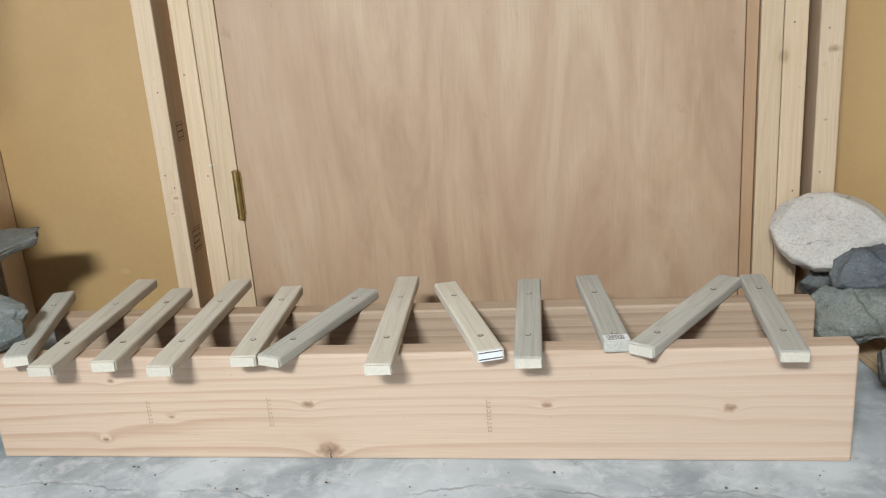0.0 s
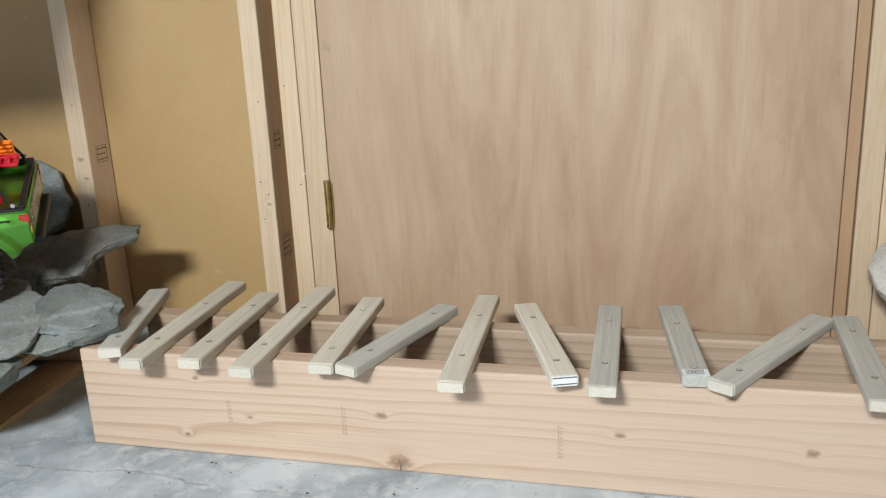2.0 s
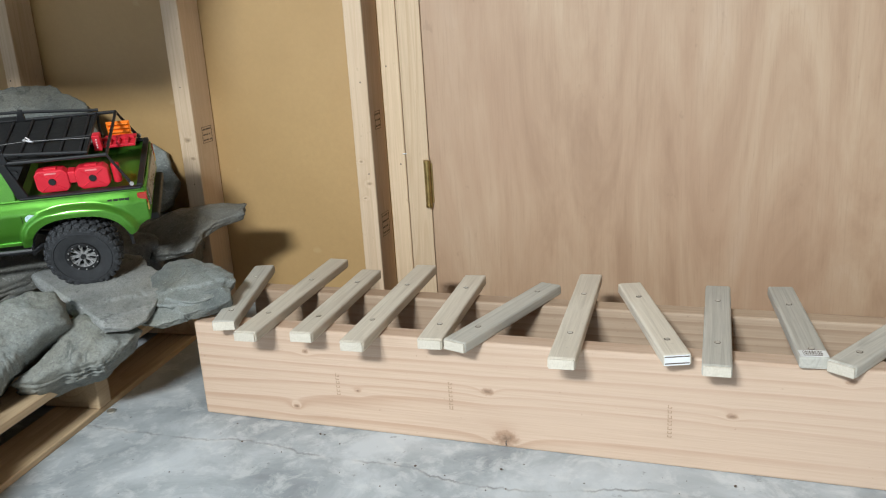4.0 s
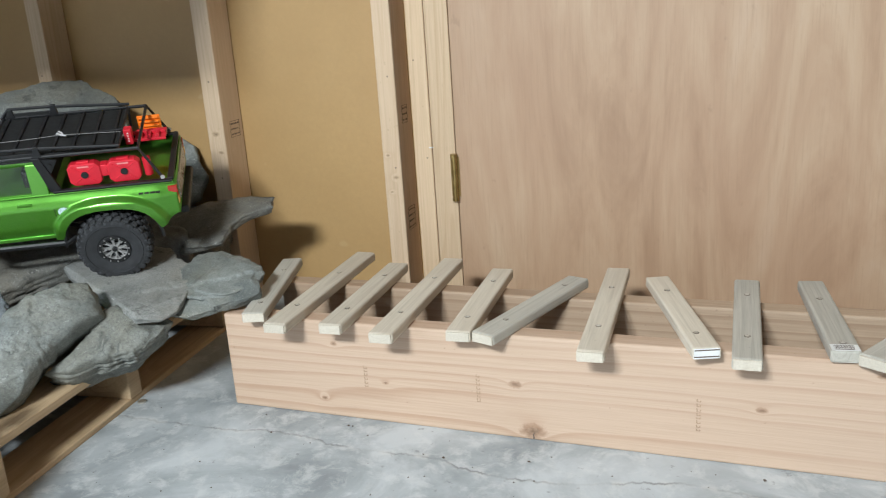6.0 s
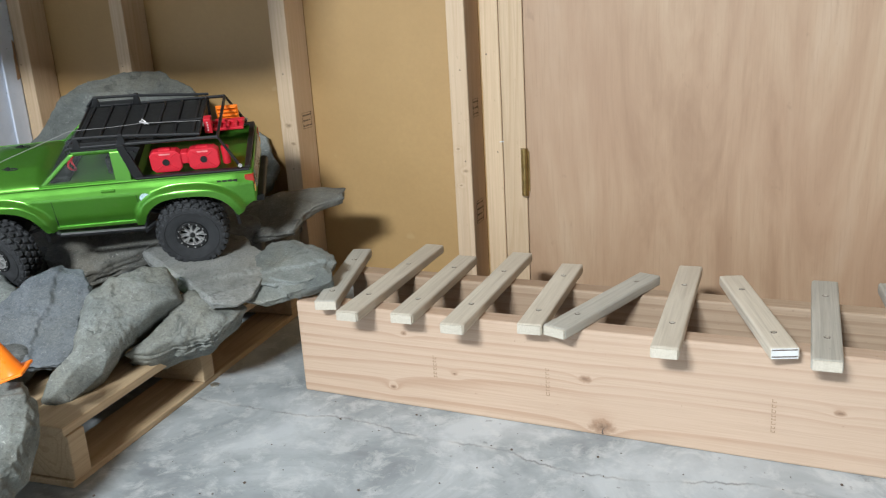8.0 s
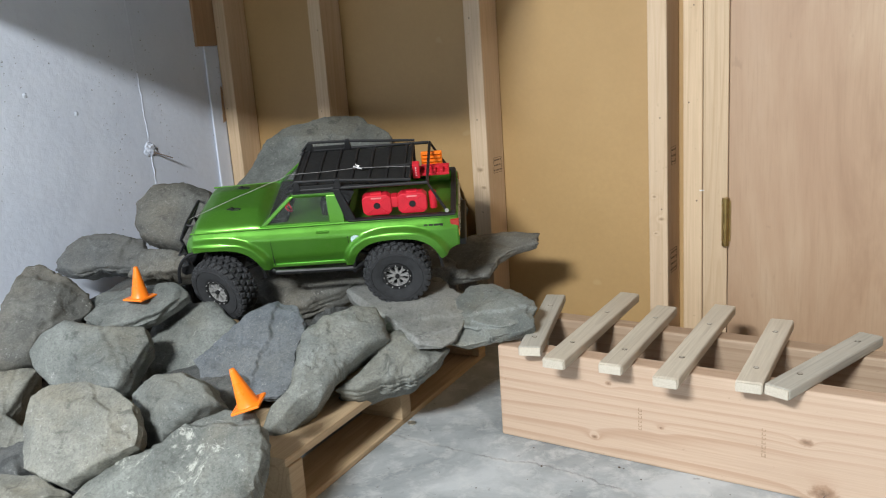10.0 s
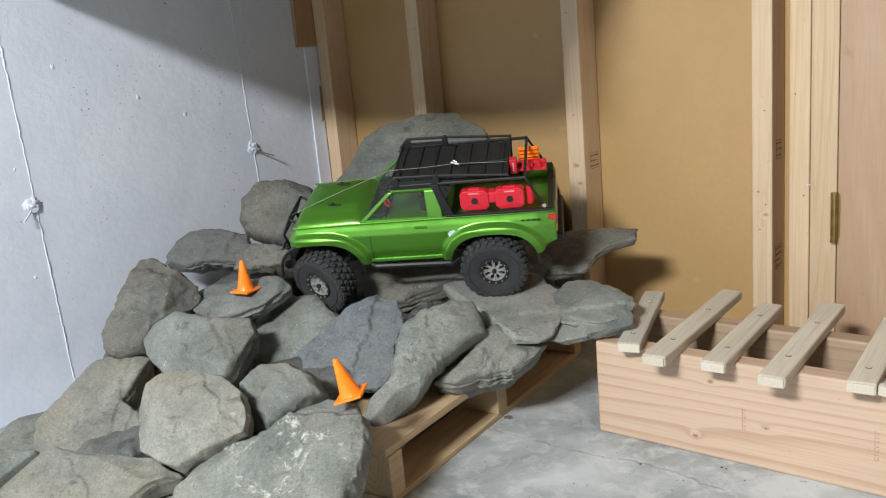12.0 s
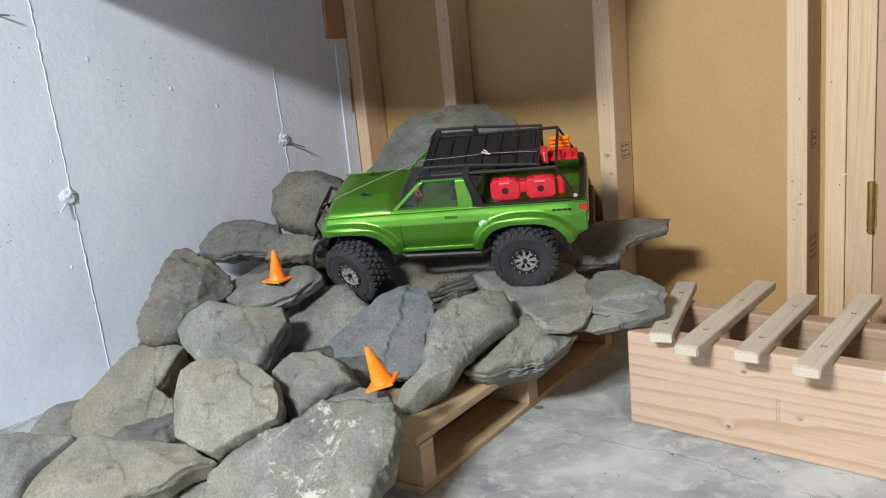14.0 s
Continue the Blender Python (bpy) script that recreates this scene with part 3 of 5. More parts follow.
def rock(label, at, turn, thick, corners, material=STONE, seed=1, rough=1.0, layers=0.0, chips=5, fine=6, edge=6.0):
    """A field stone: an uneven outline of corners (angle, radius) round a face that looks along its z, chipped by chance planes, then worn and split by noise."""
    rnd = random.Random(seed)
    dirs, tris = BALLS[fine]
    size = sum(r for _, r in corners) / len(corners)
    d = dirs * np.array((size, size, max(thick * 0.5, size * 0.4)))
    d /= np.linalg.norm(d, axis=1)[:, None]
    theta = np.arctan2(d[:, 1], d[:, 0])
    reach = outline_radius(theta, list(corners))
    # broken rim: small bites, and a bottom that draws in under the face
    ring = np.column_stack((np.cos(theta), np.sin(theta)))
    bite = np.array([noise.noise(Vector((a * size * 45, b * size * 45, seed * 3.7))) + 0.6 * noise.noise(Vector((a * size * 110, b * size * 110, seed * 1.3))) for a, b in ring])
    reach = reach * 1.02 + 0.0028 * rough * bite
    flat = np.hypot(d[:, 0], d[:, 1])
    below = d[:, 2] < 0
    lean = 1.0 + 0.34 * np.where(below, d[:, 2] / np.maximum(flat, 0.25), 0).clip(-1, 0)
    high = np.where(below, thick * 0.6, thick * 0.42)
    scale = ((flat / (reach * lean)) ** edge + (np.abs(d[:, 2]) / high) ** edge) ** (-1 / edge)
    pts = d * scale[:, None]
    for _ in range(chips):
        a, up = rnd.uniform(0, 2 * math.pi), rnd.uniform(0.9, 3.2)
        n = np.array((math.cos(a), math.sin(a), up))
        n /= np.linalg.norm(n)
        far = float((pts @ n).max()) * rnd.uniform(0.82, 0.96)
        over = np.maximum(1.0, (pts @ n) / far)
        pts = pts / over[:, None]
    # split ledges: one side of a ragged line lies a few millimetres lower
    for k in range(3 if edge >= 8 else 0):
        a, off, deep = rnd.uniform(0, 2 * math.pi), rnd.uniform(0.15, 0.8) * size, rnd.uniform(0.002, 0.006) * rough
        ragged = np.array([noise.noise(Vector((x * 22, y * 22, seed + k))) + 0.4 * noise.noise(Vector((x * 70, y * 70, seed - k))) for x, y, _ in pts])
        across = pts[:, 0] * math.cos(a) + pts[:, 1] * math.sin(a) - off + 0.010 * ragged
        pts[:, 2] -= np.where(pts[:, 2] > 0, deep * 0.5 * (1 + np.tanh(across / 0.0022)), 0) * np.clip(pts[:, 2] / (thick * 0.3), 0, 1)
    out = np.empty_like(pts)
    for i, (p, q) in enumerate(zip(pts, d)):
        side = 1 - min(1.0, abs(p[2]) / (thick * 0.38))
        n = 0.0036 * smooth_noise(p, 9, seed) + 0.0012 * math.tanh(8 * smooth_noise(p, 17, seed + 2)) + 0.0009 * smooth_noise(p, 46, seed + 3)
        n += 0.0006 * math.tanh(6 * smooth_noise(p, 75, seed + 6)) + 0.0006 * smooth_noise(p, 130, seed + 5) + 0.0004 * smooth_noise(p, 280, seed + 8)
        n += 0.0036 * (0.5 - 2 * abs(smooth_noise(p, 30, seed + 11))) * side
        if layers:
            n += layers * side * 0.0045 * (math.tanh(4 * smooth_noise((p[0] * 0.5, p[1] * 0.5, p[2] * 3.0), 40, seed + 20)) + smooth_noise((p[0], p[1], p[2] * 4), 90, seed + 23))
            step = smooth_noise(p, 11, seed + 31)
            n += layers * 0.0016 * (math.tanh(22 * (step - 0.15)) + math.tanh(22 * (step + 0.2))) * (1 - side)
        out[i] = p + q * n * rough
    me = bpy.data.meshes.new("stone")
    me.from_pydata(out.tolist(), [], tris)
    me.materials.append(material)
    me.polygons.foreach_set("use_smooth", [True] * len(me.polygons))
    ob = new("stone", me)
    ob.matrix_basis = pose(*at, *turn)
    return tagged(ob, label, "stone", "stone pile")




rock("small grey field stone against the white wall", (-0.683, -0.739, 0.061), (37, 0, 9), 0.12, ((-105, 0.078), (-31, 0.080), (6, 0.070), (37, 0.116), (84, 0.057), (143, 0.066), (178, 0.110)), STONE, 1, edge=8)
rock("broad flat grey stone leaning on the pile", (-0.695, -0.523, 0.098), (31, 0, 29), 0.065, ((-168, 0.107), (-138, 0.113), (-83, 0.093), (-38, 0.141), (-5, 0.088), (20, 0.051), (42, 0.072), (60, 0.124), (92, 0.116), (117, 0.114), (147, 0.081), (175, 0.087)), STONE_BROWN, 2, rough=0.8, fine=7, edge=11)
rock("thick rounded slab with a long crack across its face", (-0.392, -0.534, 0.161), (40, 0, 14), 0.07, ((-177, 0.091), (-133, 0.085), (-107, 0.076), (-72, 0.087), (-39, 0.081), (-8, 0.108), (9, 0.100), (29, 0.089), (65, 0.073), (107, 0.076), (142, 0.100), (158, 0.106)), STONE_BROWN, 3, rough=0.6, fine=7, chips=4, edge=9)
rock("long flat brownish grey stone at the foot of the pile", (-0.509, -0.681, 0.077), (31, 0, 13), 0.06, ((-166, 0.119), (-149, 0.135), (-135, 0.123), (-69, 0.067), (-18, 0.078), (-1, 0.112), (14, 0.144), (17, 0.188), (33, 0.126), (69, 0.061), (139, 0.087), (163, 0.112)), STONE_BROWN, 4, rough=0.8, layers=0.5, fine=7, edge=11, chips=4)
rock("large grey boulder crusted with pale lichen", (-0.203, -0.537, 0.109), (31, 0, 13), 0.07, ((-173, 0.138), (-162, 0.156), (-146, 0.159), (-118, 0.124), (-30, 0.136), (-17, 0.126), (-5, 0.119), (7, 0.123), (27, 0.127), (46, 0.142), (60, 0.147), (79, 0.132), (97, 0.108), (129, 0.080), (158, 0.106)), STONE_LICHEN, 5, rough=1.3, fine=7, chips=4, edge=9)
rock("grey field stone in a heap", (-0.420, -0.605, 0.023), (31, 0, 11), 0.08, ((-147, 0.060), (-44, 0.038), (7, 0.071), (32, 0.070), (54, 0.036), (157, 0.045), (179, 0.075)), STONE, 6, edge=8)
rock("grey field stone in a heap", (-0.342, -0.529, 0.076), (28, 0, 13), 0.07, ((-103, 0.057), (-47, 0.017), (-20, 0.022), (116, 0.032), (145, 0.013)), STONE, 7)
rock("rounded lumpy grey stone wedged in the pile", (-0.330, -0.410, 0.151), (47, 0, 16), 0.13, ((-137, 0.060), (-112, 0.064), (-86, 0.066), (-44, 0.048), (-3, 0.066), (8, 0.080), (35, 0.065), (83, 0.055), (125, 0.059), (154, 0.066), (168, 0.069)), STONE, 8, edge=4.5, chips=4)
rock("smooth broad grey stone on the pile", (-0.519, -0.219, 0.161), (35, 0, 15), 0.09, ((-177, 0.094), (-151, 0.101), (-119, 0.097), (-99, 0.080), (-65, 0.085), (-39, 0.098), (-7, 0.092), (23, 0.103), (74, 0.093), (114, 0.088), (152, 0.094)), STONE, 9, rough=0.7, fine=7, edge=5.5, chips=4)
rock("dark blue-grey slab with rough split edge", (-0.331, -0.237, 0.182), (33, 0, 22), 0.045, ((-173, 0.109), (-154, 0.098), (-131, 0.096), (-100, 0.091), (-69, 0.089), (-48, 0.106), (-28, 0.095), (-3, 0.073), (30, 0.089), (62, 0.107), (82, 0.109), (105, 0.092), (139, 0.075), (177, 0.087)), STONE_BLUE, 10, layers=0.8, fine=7, chips=4, edge=14)
rock("long rounded grey stone hanging over the pallet", (-0.220, -0.189, 0.162), (48, 0, 48), 0.13, ((-149, 0.083), (-148, 0.119), (-141, 0.148), (-132, 0.147), (-126, 0.130), (-111, 0.088), (-92, 0.048), (-40, 0.034), (2, 0.069), (10, 0.104), (26, 0.114), (41, 0.124), (57, 0.105), (86, 0.074), (121, 0.062), (169, 0.050)), STONE, 11, rough=1.1, fine=7, chips=4, edge=4.2)
rock("wedge-shaped layered grey stone over the pallet", (-0.139, -0.098, 0.139), (37, 0, 35), 0.09, ((-159, 0.083), (-158, 0.117), (-142, 0.087), (-126, 0.052), (-66, 0.040), (-19, 0.053), (13, 0.089), (26, 0.076), (70, 0.063), (106, 0.047), (179, 0.048)), STONE, 12, layers=1.0, edge=9)
rock("flat pale grey slab with chipped edge", (-0.195, 0.035, 0.209), (8, 0, 25), 0.026, ((-165, 0.090), (-107, 0.103), (-78, 0.163), (-65, 0.170), (-55, 0.163), (-39, 0.134), (-10, 0.125), (30, 0.074), (72, 0.125), (97, 0.151), (122, 0.156), (162, 0.139)), STONE_PALE, 13, layers=0.6, rough=0.7, chips=6, fine=7, edge=16)
rock("thin layered slate slab jutting toward the boards", (-0.012, 0.004, 0.187), (34, 0, 10), 0.024, ((-173, 0.066), (-162, 0.090), (-139, 0.055), (-67, 0.020), (-2, 0.052), (11, 0.076), (35, 0.075), (48, 0.038), (160, 0.032)), STONE, 14, layers=0.8, rough=0.8, chips=6, edge=14)
rock("flat grey slab jutting toward the boards", (-0.038, 0.054, 0.212), (15, 0, 11), 0.022, ((-130, 0.072), (-96, 0.069), (-57, 0.071), (-28, 0.087), (7, 0.080), (75, 0.062), (105, 0.077), (133, 0.085), (168, 0.077)), STONE, 15, layers=0.8, rough=0.8, chips=6, edge=16)
rock("pointed splintered slate slab", (-0.185, 0.245, 0.249), (27, 0, -6), 0.02, ((-162, 0.154), (-134, 0.087), (-93, 0.081), (-36, 0.086), (-3, 0.066), (17, 0.092), (22, 0.135), (37, 0.137), (86, 0.071), (117, 0.064), (180, 0.092)), STONE_MID, 16, layers=0.8, rough=0.8, chips=6, edge=16)
rock("flat grey stone leaning on the studs", (-0.453, 0.423, 0.286), (53, 0, 18), 0.055, ((-166, 0.157), (-153, 0.146), (-113, 0.100), (-83, 0.103), (-38, 0.107), (-19, 0.127), (2, 0.133), (21, 0.116), (38, 0.126), (60, 0.120), (90, 0.112), (125, 0.098), (165, 0.105)), STONE, 17, rough=0.6, edge=11)
rock("very large grey boulder leaning against the wall", (-0.640, 0.307, 0.387), (53, 0, 18), 0.11, ((-174, 0.159), (-165, 0.204), (-157, 0.234), (-137, 0.227), (-129, 0.186), (-100, 0.118), (-61, 0.123), (-37, 0.126), (-13, 0.175), (-3, 0.227), (29, 0.195), (60, 0.170), (87, 0.144), (120, 0.139), (147, 0.146)), STONE, 18, rough=1.0, fine=7, edge=9)
rock("broad dark grey slab in the middle of the pile", (-0.489, 0.082, 0.232), (26, 0, 13), 0.09, ((-176, 0.236), (-155, 0.160), (-119, 0.115), (-80, 0.148), (-50, 0.133), (-28, 0.153), (-8, 0.181), (1, 0.237), (15, 0.231), (25, 0.201), (85, 0.115), (115, 0.122), (142, 0.096), (159, 0.161), (171, 0.288)), STONE_MID, 19, rough=0.8, layers=0.6, edge=10)
rock("rounded brownish grey stone on top by the wall", (-0.746, 0.003, 0.337), (53, 0, 27), 0.12, ((-173, 0.097), (-148, 0.089), (-96, 0.070), (-55, 0.102), (-32, 0.115), (7, 0.094), (47, 0.081), (90, 0.079), (131, 0.101), (160, 0.107)), STONE_MID, 20, rough=0.8, edge=4.8, chips=4)
rock("dark rough flat stone by the white wall", (-0.901, -0.091, 0.272), (39, 0, 18), 0.06, ((-162, 0.115), (-134, 0.067), (-75, 0.040), (-20, 0.103), (-2, 0.107), (30, 0.085), (87, 0.050), (147, 0.076), (172, 0.090)), STONE_DARK, 21, layers=0.8, edge=10)
rock("upright rough brown-grey stone", (-0.743, -0.359, 0.235), (45, 0, 30), 0.1, ((-175, 0.057), (-143, 0.088), (-119, 0.113), (-102, 0.108), (-79, 0.092), (-56, 0.054), (-4, 0.084), (14, 0.098), (34, 0.088), (71, 0.081), (95, 0.102), (112, 0.111), (132, 0.075)), STONE_MID, 22, rough=1.4, edge=8)
rock("flat grey slab holding an orange cone", (-0.609, -0.268, 0.246), (25, 0, 14), 0.036, ((-174, 0.103), (-147, 0.074), (-101, 0.066), (-54, 0.061), (-19, 0.076), (5, 0.092), (21, 0.113), (38, 0.090), (72, 0.052), (140, 0.057), (169, 0.113)), STONE, 23, rough=0.7, layers=0.7, edge=13)
rock("angular grey stone with a dark split face", (-0.565, -0.382, 0.193), (41, 0, 18), 0.09, ((-179, 0.106), (-161, 0.095), (-130, 0.073), (-77, 0.060), (-36, 0.102), (-10, 0.090), (16, 0.104), (34, 0.101), (86, 0.051), (137, 0.084), (162, 0.106)), STONE, 24, rough=0.7, edge=8)
rock("small grey stone under the rounded one", (-0.663, -0.136, 0.282), (39, 0, 18), 0.07, ((-152, 0.063), (-93, 0.029), (-15, 0.075), (15, 0.068), (110, 0.029), (145, 0.067), (167, 0.060)), STONE_MID, 25, edge=9)
rock("grey stone deep in the pile", (-0.569, -0.017, 0.183), (25, 0, 14), 0.1, ((-106, 0.034), (-82, 0.056), (39, 0.099), (64, 0.046), (83, 0.036), (167, 0.132)), STONE_DARK, 26)
rock("grey stone deep in the pile", (-0.409, 0.05, 0.17), (18, 0, 18), 0.12, ((-139, 0.099), (-94, 0.044), (-66, 0.041), (21, 0.111), (91, 0.038), (125, 0.053)), STONE_DARK, 27)
rock("round flat tan stone leaning by the door", (1.315, 0.365, 0.212), (47, 0, -12), 0.05, ((-179, 0.091), (-154, 0.086), (-134, 0.080), (-106, 0.075), (-87, 0.073), (-57, 0.070), (-24, 0.092), (-1, 0.093), (23, 0.088), (51, 0.078), (78, 0.073), (114, 0.072), (145, 0.085), (163, 0.092)), STONE_TAN, 28, rough=0.5, chips=4, edge=7)
rock("blue-grey slab on a small heap", (1.356, 0.287, 0.168), (49, 0, -8), 0.06, ((-170, 0.058), (-147, 0.063), (-124, 0.044), (-66, 0.036), (-20, 0.053), (30, 0.062), (64, 0.046), (124, 0.036), (163, 0.048)), STONE_BLUE, 29, layers=0.6, edge=9)
rock("greenish grey stone beside the boards", (1.328, 0.246, 0.107), (53, 0, -7), 0.09, ((-160, 0.071), (-138, 0.067), (-110, 0.049), (-48, 0.045), (-23, 0.077), (21, 0.081), (50, 0.055), (121, 0.040), (135, 0.064), (155, 0.073), (174, 0.072)), STONE, 30, layers=0.6, rough=1.2, edge=8)
rock("dark stone low on the floor", (1.356, 0.131, 0.071), (53, 0, -7), 0.1, ((-151, 0.033), (-80, 0.037), (6, 0.029), (105, 0.035), (149, 0.036)), STONE_DARK, 31)
rock("dark stone under the round one", (1.319, 0.391, 0.112), (53, 0, -7), 0.1, ((-165, 0.044), (-127, 0.027), (-97, 0.022), (-3, 0.046), (75, 0.02), (106, 0.033)), STONE_DARK, 32)

# ---- toy truck ----
def candy_green():
    m, t, n, l, b = nodes_of("candy_green")
    v = mapped(t, (1, 1, 1))
    c = ramp(t, noise_tex(t, v, 1800, 2, 0.7), [(0.35, (0.072, 0.25, 0.018)), (0.7, (0.145, 0.395, 0.046))])
    c = mix(t, ramp(t, noise_tex(t, v, 30, 6, 0.7), [(0.58, 0.0), (0.8, 0.35)]), c, (0.2, 0.36, 0.1))
    l.new(c, b.inputs["Base Color"])
    b.inputs["Metallic"].default_value = 0.65
    l.new(ramp(t, noise_tex(t, v, 60, 5), [(0.3, 0.3), (0.75, 0.46)]), b.inputs["Roughness"])
    b.inputs["Coat Weight"].default_value, b.inputs["Coat Roughness"].default_value = 0.5, 0.12
    return m


def window_glass():
    m, t, n, l, b = nodes_of("tinted_pane")
    b.inputs["Base Color"].default_value = (0.16, 0.18, 0.17, 1)
    b.inputs["Roughness"].default_value = 0.08
    b.inputs["Alpha"].default_value = 0.18
    return m


GREEN, PANE = candy_green(), window_glass()
RUBBER = plain("tyre_rubber", (0.028, 0.029, 0.031), 0.8, 0, 0.35, 90, relief=0.3)
BLACK = plain("black_plastic", (0.012, 0.012, 0.013), 0.45, 0, 0.2, 120)
MATT_BLACK = plain("matt_black", (0.010, 0.010, 0.010), 0.7, 0, 0.2, 120)
CHROME = plain("worn_silver", (0.56, 0.55, 0.54), 0.34, 0.6, 0.2, 200)
RED = plain("red_plastic", (0.62, 0.018, 0.035), 0.38, 0, 0.1, 60)
LENS_RED = plain("red_lens", (0.42, 0.035, 0.025), 0.2)
LENS_AMBER = plain("amber_lens", (0.8, 0.5, 0.12), 0.2)
DECAL = plain("black_decal", (0.02, 0.025, 0.015), 0.5)
STICKER = plain("pale_sticker", (0.55, 0.7, 0.72), 0.4, 0, 0.3, 260)
SILVER_PANEL = plain("silver_panel", (0.42, 0.43, 0.43), 0.3, 0.6)
FADED = plain("faded_print", (0.75, 0.25, 0.25), 0.5)
CORD = plain("grey_cord", (0.30, 0.29, 0.28), 0.6)

TRUCK = pose(-0.404, 0.036, 0.239, -17.6, 2.4, 209.6)
truck = thing("toy_truck", "bright metallic green model pickup truck, black roof rack, standing on stones", "toy truck", TRUCK)
TILT = pose(0, 0, 0, 0, -2.0, 0)
WHEEL_X, WHEEL_R = 0.162, 0.0625


def tilted(name, bm, material, parent=truck, label="", smooth=False):
    bmesh.ops.transform(bm, matrix=TILT, verts=bm.verts[:])
    return part(name, bm, material, parent, label, smooth)


def ease(a, b, v):
    k = min(1.0, max(0.0, (v - a) / (b - a)))
    return k * k * (3 - 2 * k)


ARCH_X, ARCH_Z, ARCH_P = 0.0800, 0.0745, 2.7


def arch(dx):
    """The height of the squarish wheel opening over the axle's line."""
    return ARCH_Z * max(0.0, 1 - abs(dx / ARCH_X) ** ARCH_P) ** (1 / ARCH_P)


def arch_ring(dx, dz):
    """How far out a point lies in rings of the opening's own shape."""
    return 0.0765 * (abs(dx / ARCH_X) ** ARCH_P + abs(dz / ARCH_Z) ** ARCH_P) ** (1 / ARCH_P)


def body_shell():
    """The lower body: a section swept from tail to nose, with wheel arches, flares and a crowned hood."""
    o = bmesh.new()
    n_side, n_top, rings = 22, 16, []
    for i in range(151):
        x = -0.276 + 0.492 * i / 150
        low = 0.090 + 0.022 * ease(-0.235, -0.276, x) + 0.025 * ease(0.2, 0.216, x)
        for wx in (-WHEEL_X, WHEEL_X):
            if arch(x - wx) > 0:
                low = max(low, 0.0655 + arch(x - wx))
        if x < -0.076:
            top = 0.170
        else:
            top = 0.170 - 0.002 * ease(0.08, 0.19, x) - 0.02 * ease(0.195, 0.216, x)
        crown = 0.012 * ease(0.06, 0.09, x) * (1 - 0.6 * ease(0.17, 0.216, x))
        half = 0.0975 - 0.005 * ease(0.16, 0.216, x) - 0.012 * ease(0.2, 0.216, x) - 0.004 * ease(-0.24, -0.276, x)
        left = []
        for j in range(n_side):
            z = low + (top - low) * j / (n_side - 1)
            y = half - 0.006 * ease(0.115, 0.088, z) - 0.0085 * ease(0.149, 0.171, z)
            y += 0.0018 * ease(0.151, 0.148, z)
            for wx in (-WHEEL_X, WHEEL_X):
                r = arch_ring(x - wx, max(0.0, z - 0.0655))
                y += 0.0125 * ease(0.0940, 0.0885, r) * ease(0.070, 0.0755, r)
            left.append((y, z))
        ring = [o.verts.new((x, y, z)) for y, z in left]
        yt = left[-1][0]
        bed = x < -0.082
        for j in range(1, n_top):
            s = 1 - 2 * j / n_top
            if bed:
                z = 0.158 if abs(s) < 0.88 and x > -0.266 else 0.1705
            else:
                z = top + crown * (1 - s ** 4) + 0.004 * ease(0.62, 0.55, abs(s)) * ease(0.065, 0.1, x) * ease(0.2, 0.16, x)
            ring.append(o.verts.new((x, yt * s, z)))
        ring += [o.verts.new((x, -y, z)) for y, z in reversed(left)]
        rings.append(ring)
    for a, b in zip(rings, rings[1:]):
        for k in range(len(a) - 1):
            o.faces.new((a[k], a[k + 1], b[k + 1], b[k]))
    for ring in (rings[0], rings[-1]):
        half = len(ring) // 2
        for k in range(half - 1):
            o.faces.new((ring[k], ring[k + 1], ring[-2 - k], ring[-1 - k]))
    bmesh.ops.recalc_face_normals(o, faces=o.faces[:])
    return o


body = tilted("body", body_shell(), GREEN, smooth=True)
for s in (-1, 1):
    for wx in (-WHEEL_X, WHEEL_X):
        pts = []
        for k in range(19):
            a = radians(6 + 168 * k / 18)
            f = arch_ring(math.cos(a), math.sin(a)) / 0.0765
            pts.append((wx + math.cos(a) / f, s * 0.1040, 0.0655 + math.sin(a) / f))
        tilted("flare_trim", tube(pts, 0.0032, 8), BLACK, truck, "black arch trim")
    # door: seam lines, handle, rocker
    for x in (-0.078, 0.062):
        tilted("door_seam", box(x - 0.0006, x + 0.0006, s * 0.0985 - 0.0008, s * 0.0985 + 0.0008, 0.096, 0.147), MATT_BLACK, body)
    tilted("belt_line", tube([(0.205, s * 0.0905, 0.1665), (0.08, s * 0.0915, 0.1685), (-0.27, s * 0.0905, 0.1695)], 0.0016, 8), GREEN, body)
    tilted("rocker_panel", box(-0.078, 0.072, s * 0.0945 - 0.002, s * 0.0945 + 0.002, 0.0885, 0.0955, 0.0015), GREEN, body)
    tilted("door_handle", box(-0.045, -0.022, s * 0.0955 - 0.002, s * 0.0955 + 0.002, 0.1535, 0.1585, 0.0012), GREEN, body)
    tilted("rock_slider", tube([(0.075, s * 0.092, 0.086), (0.06, s * 0.103, 0.083), (-0.085, s * 0.103, 0.081), (-0.097, s * 0.092, 0.084)], 0.0048, 8), BLACK, truck, "black rock slider")
    tilted("tail_light", box(-0.2775, -0.262, s * 0.089 - 0.006, s * 0.089 + 0.0045, 0.143, 0.162, 0.0015), LENS_RED, truck, "red tail light")
    tilted("reversing_light", box(-0.278, -0.262, s * 0.089 - 0.006, s * 0.089 + 0.0048, 0.129, 0.1425, 0.0015), LENS_AMBER, truck, "amber lamp")
    tilted("headlight", box(0.206, 0.2165, s * 0.062 - 0.016, s * 0.062 + 0.016, 0.128, 0.145, 0.003), CHROME, truck, "clear headlight")
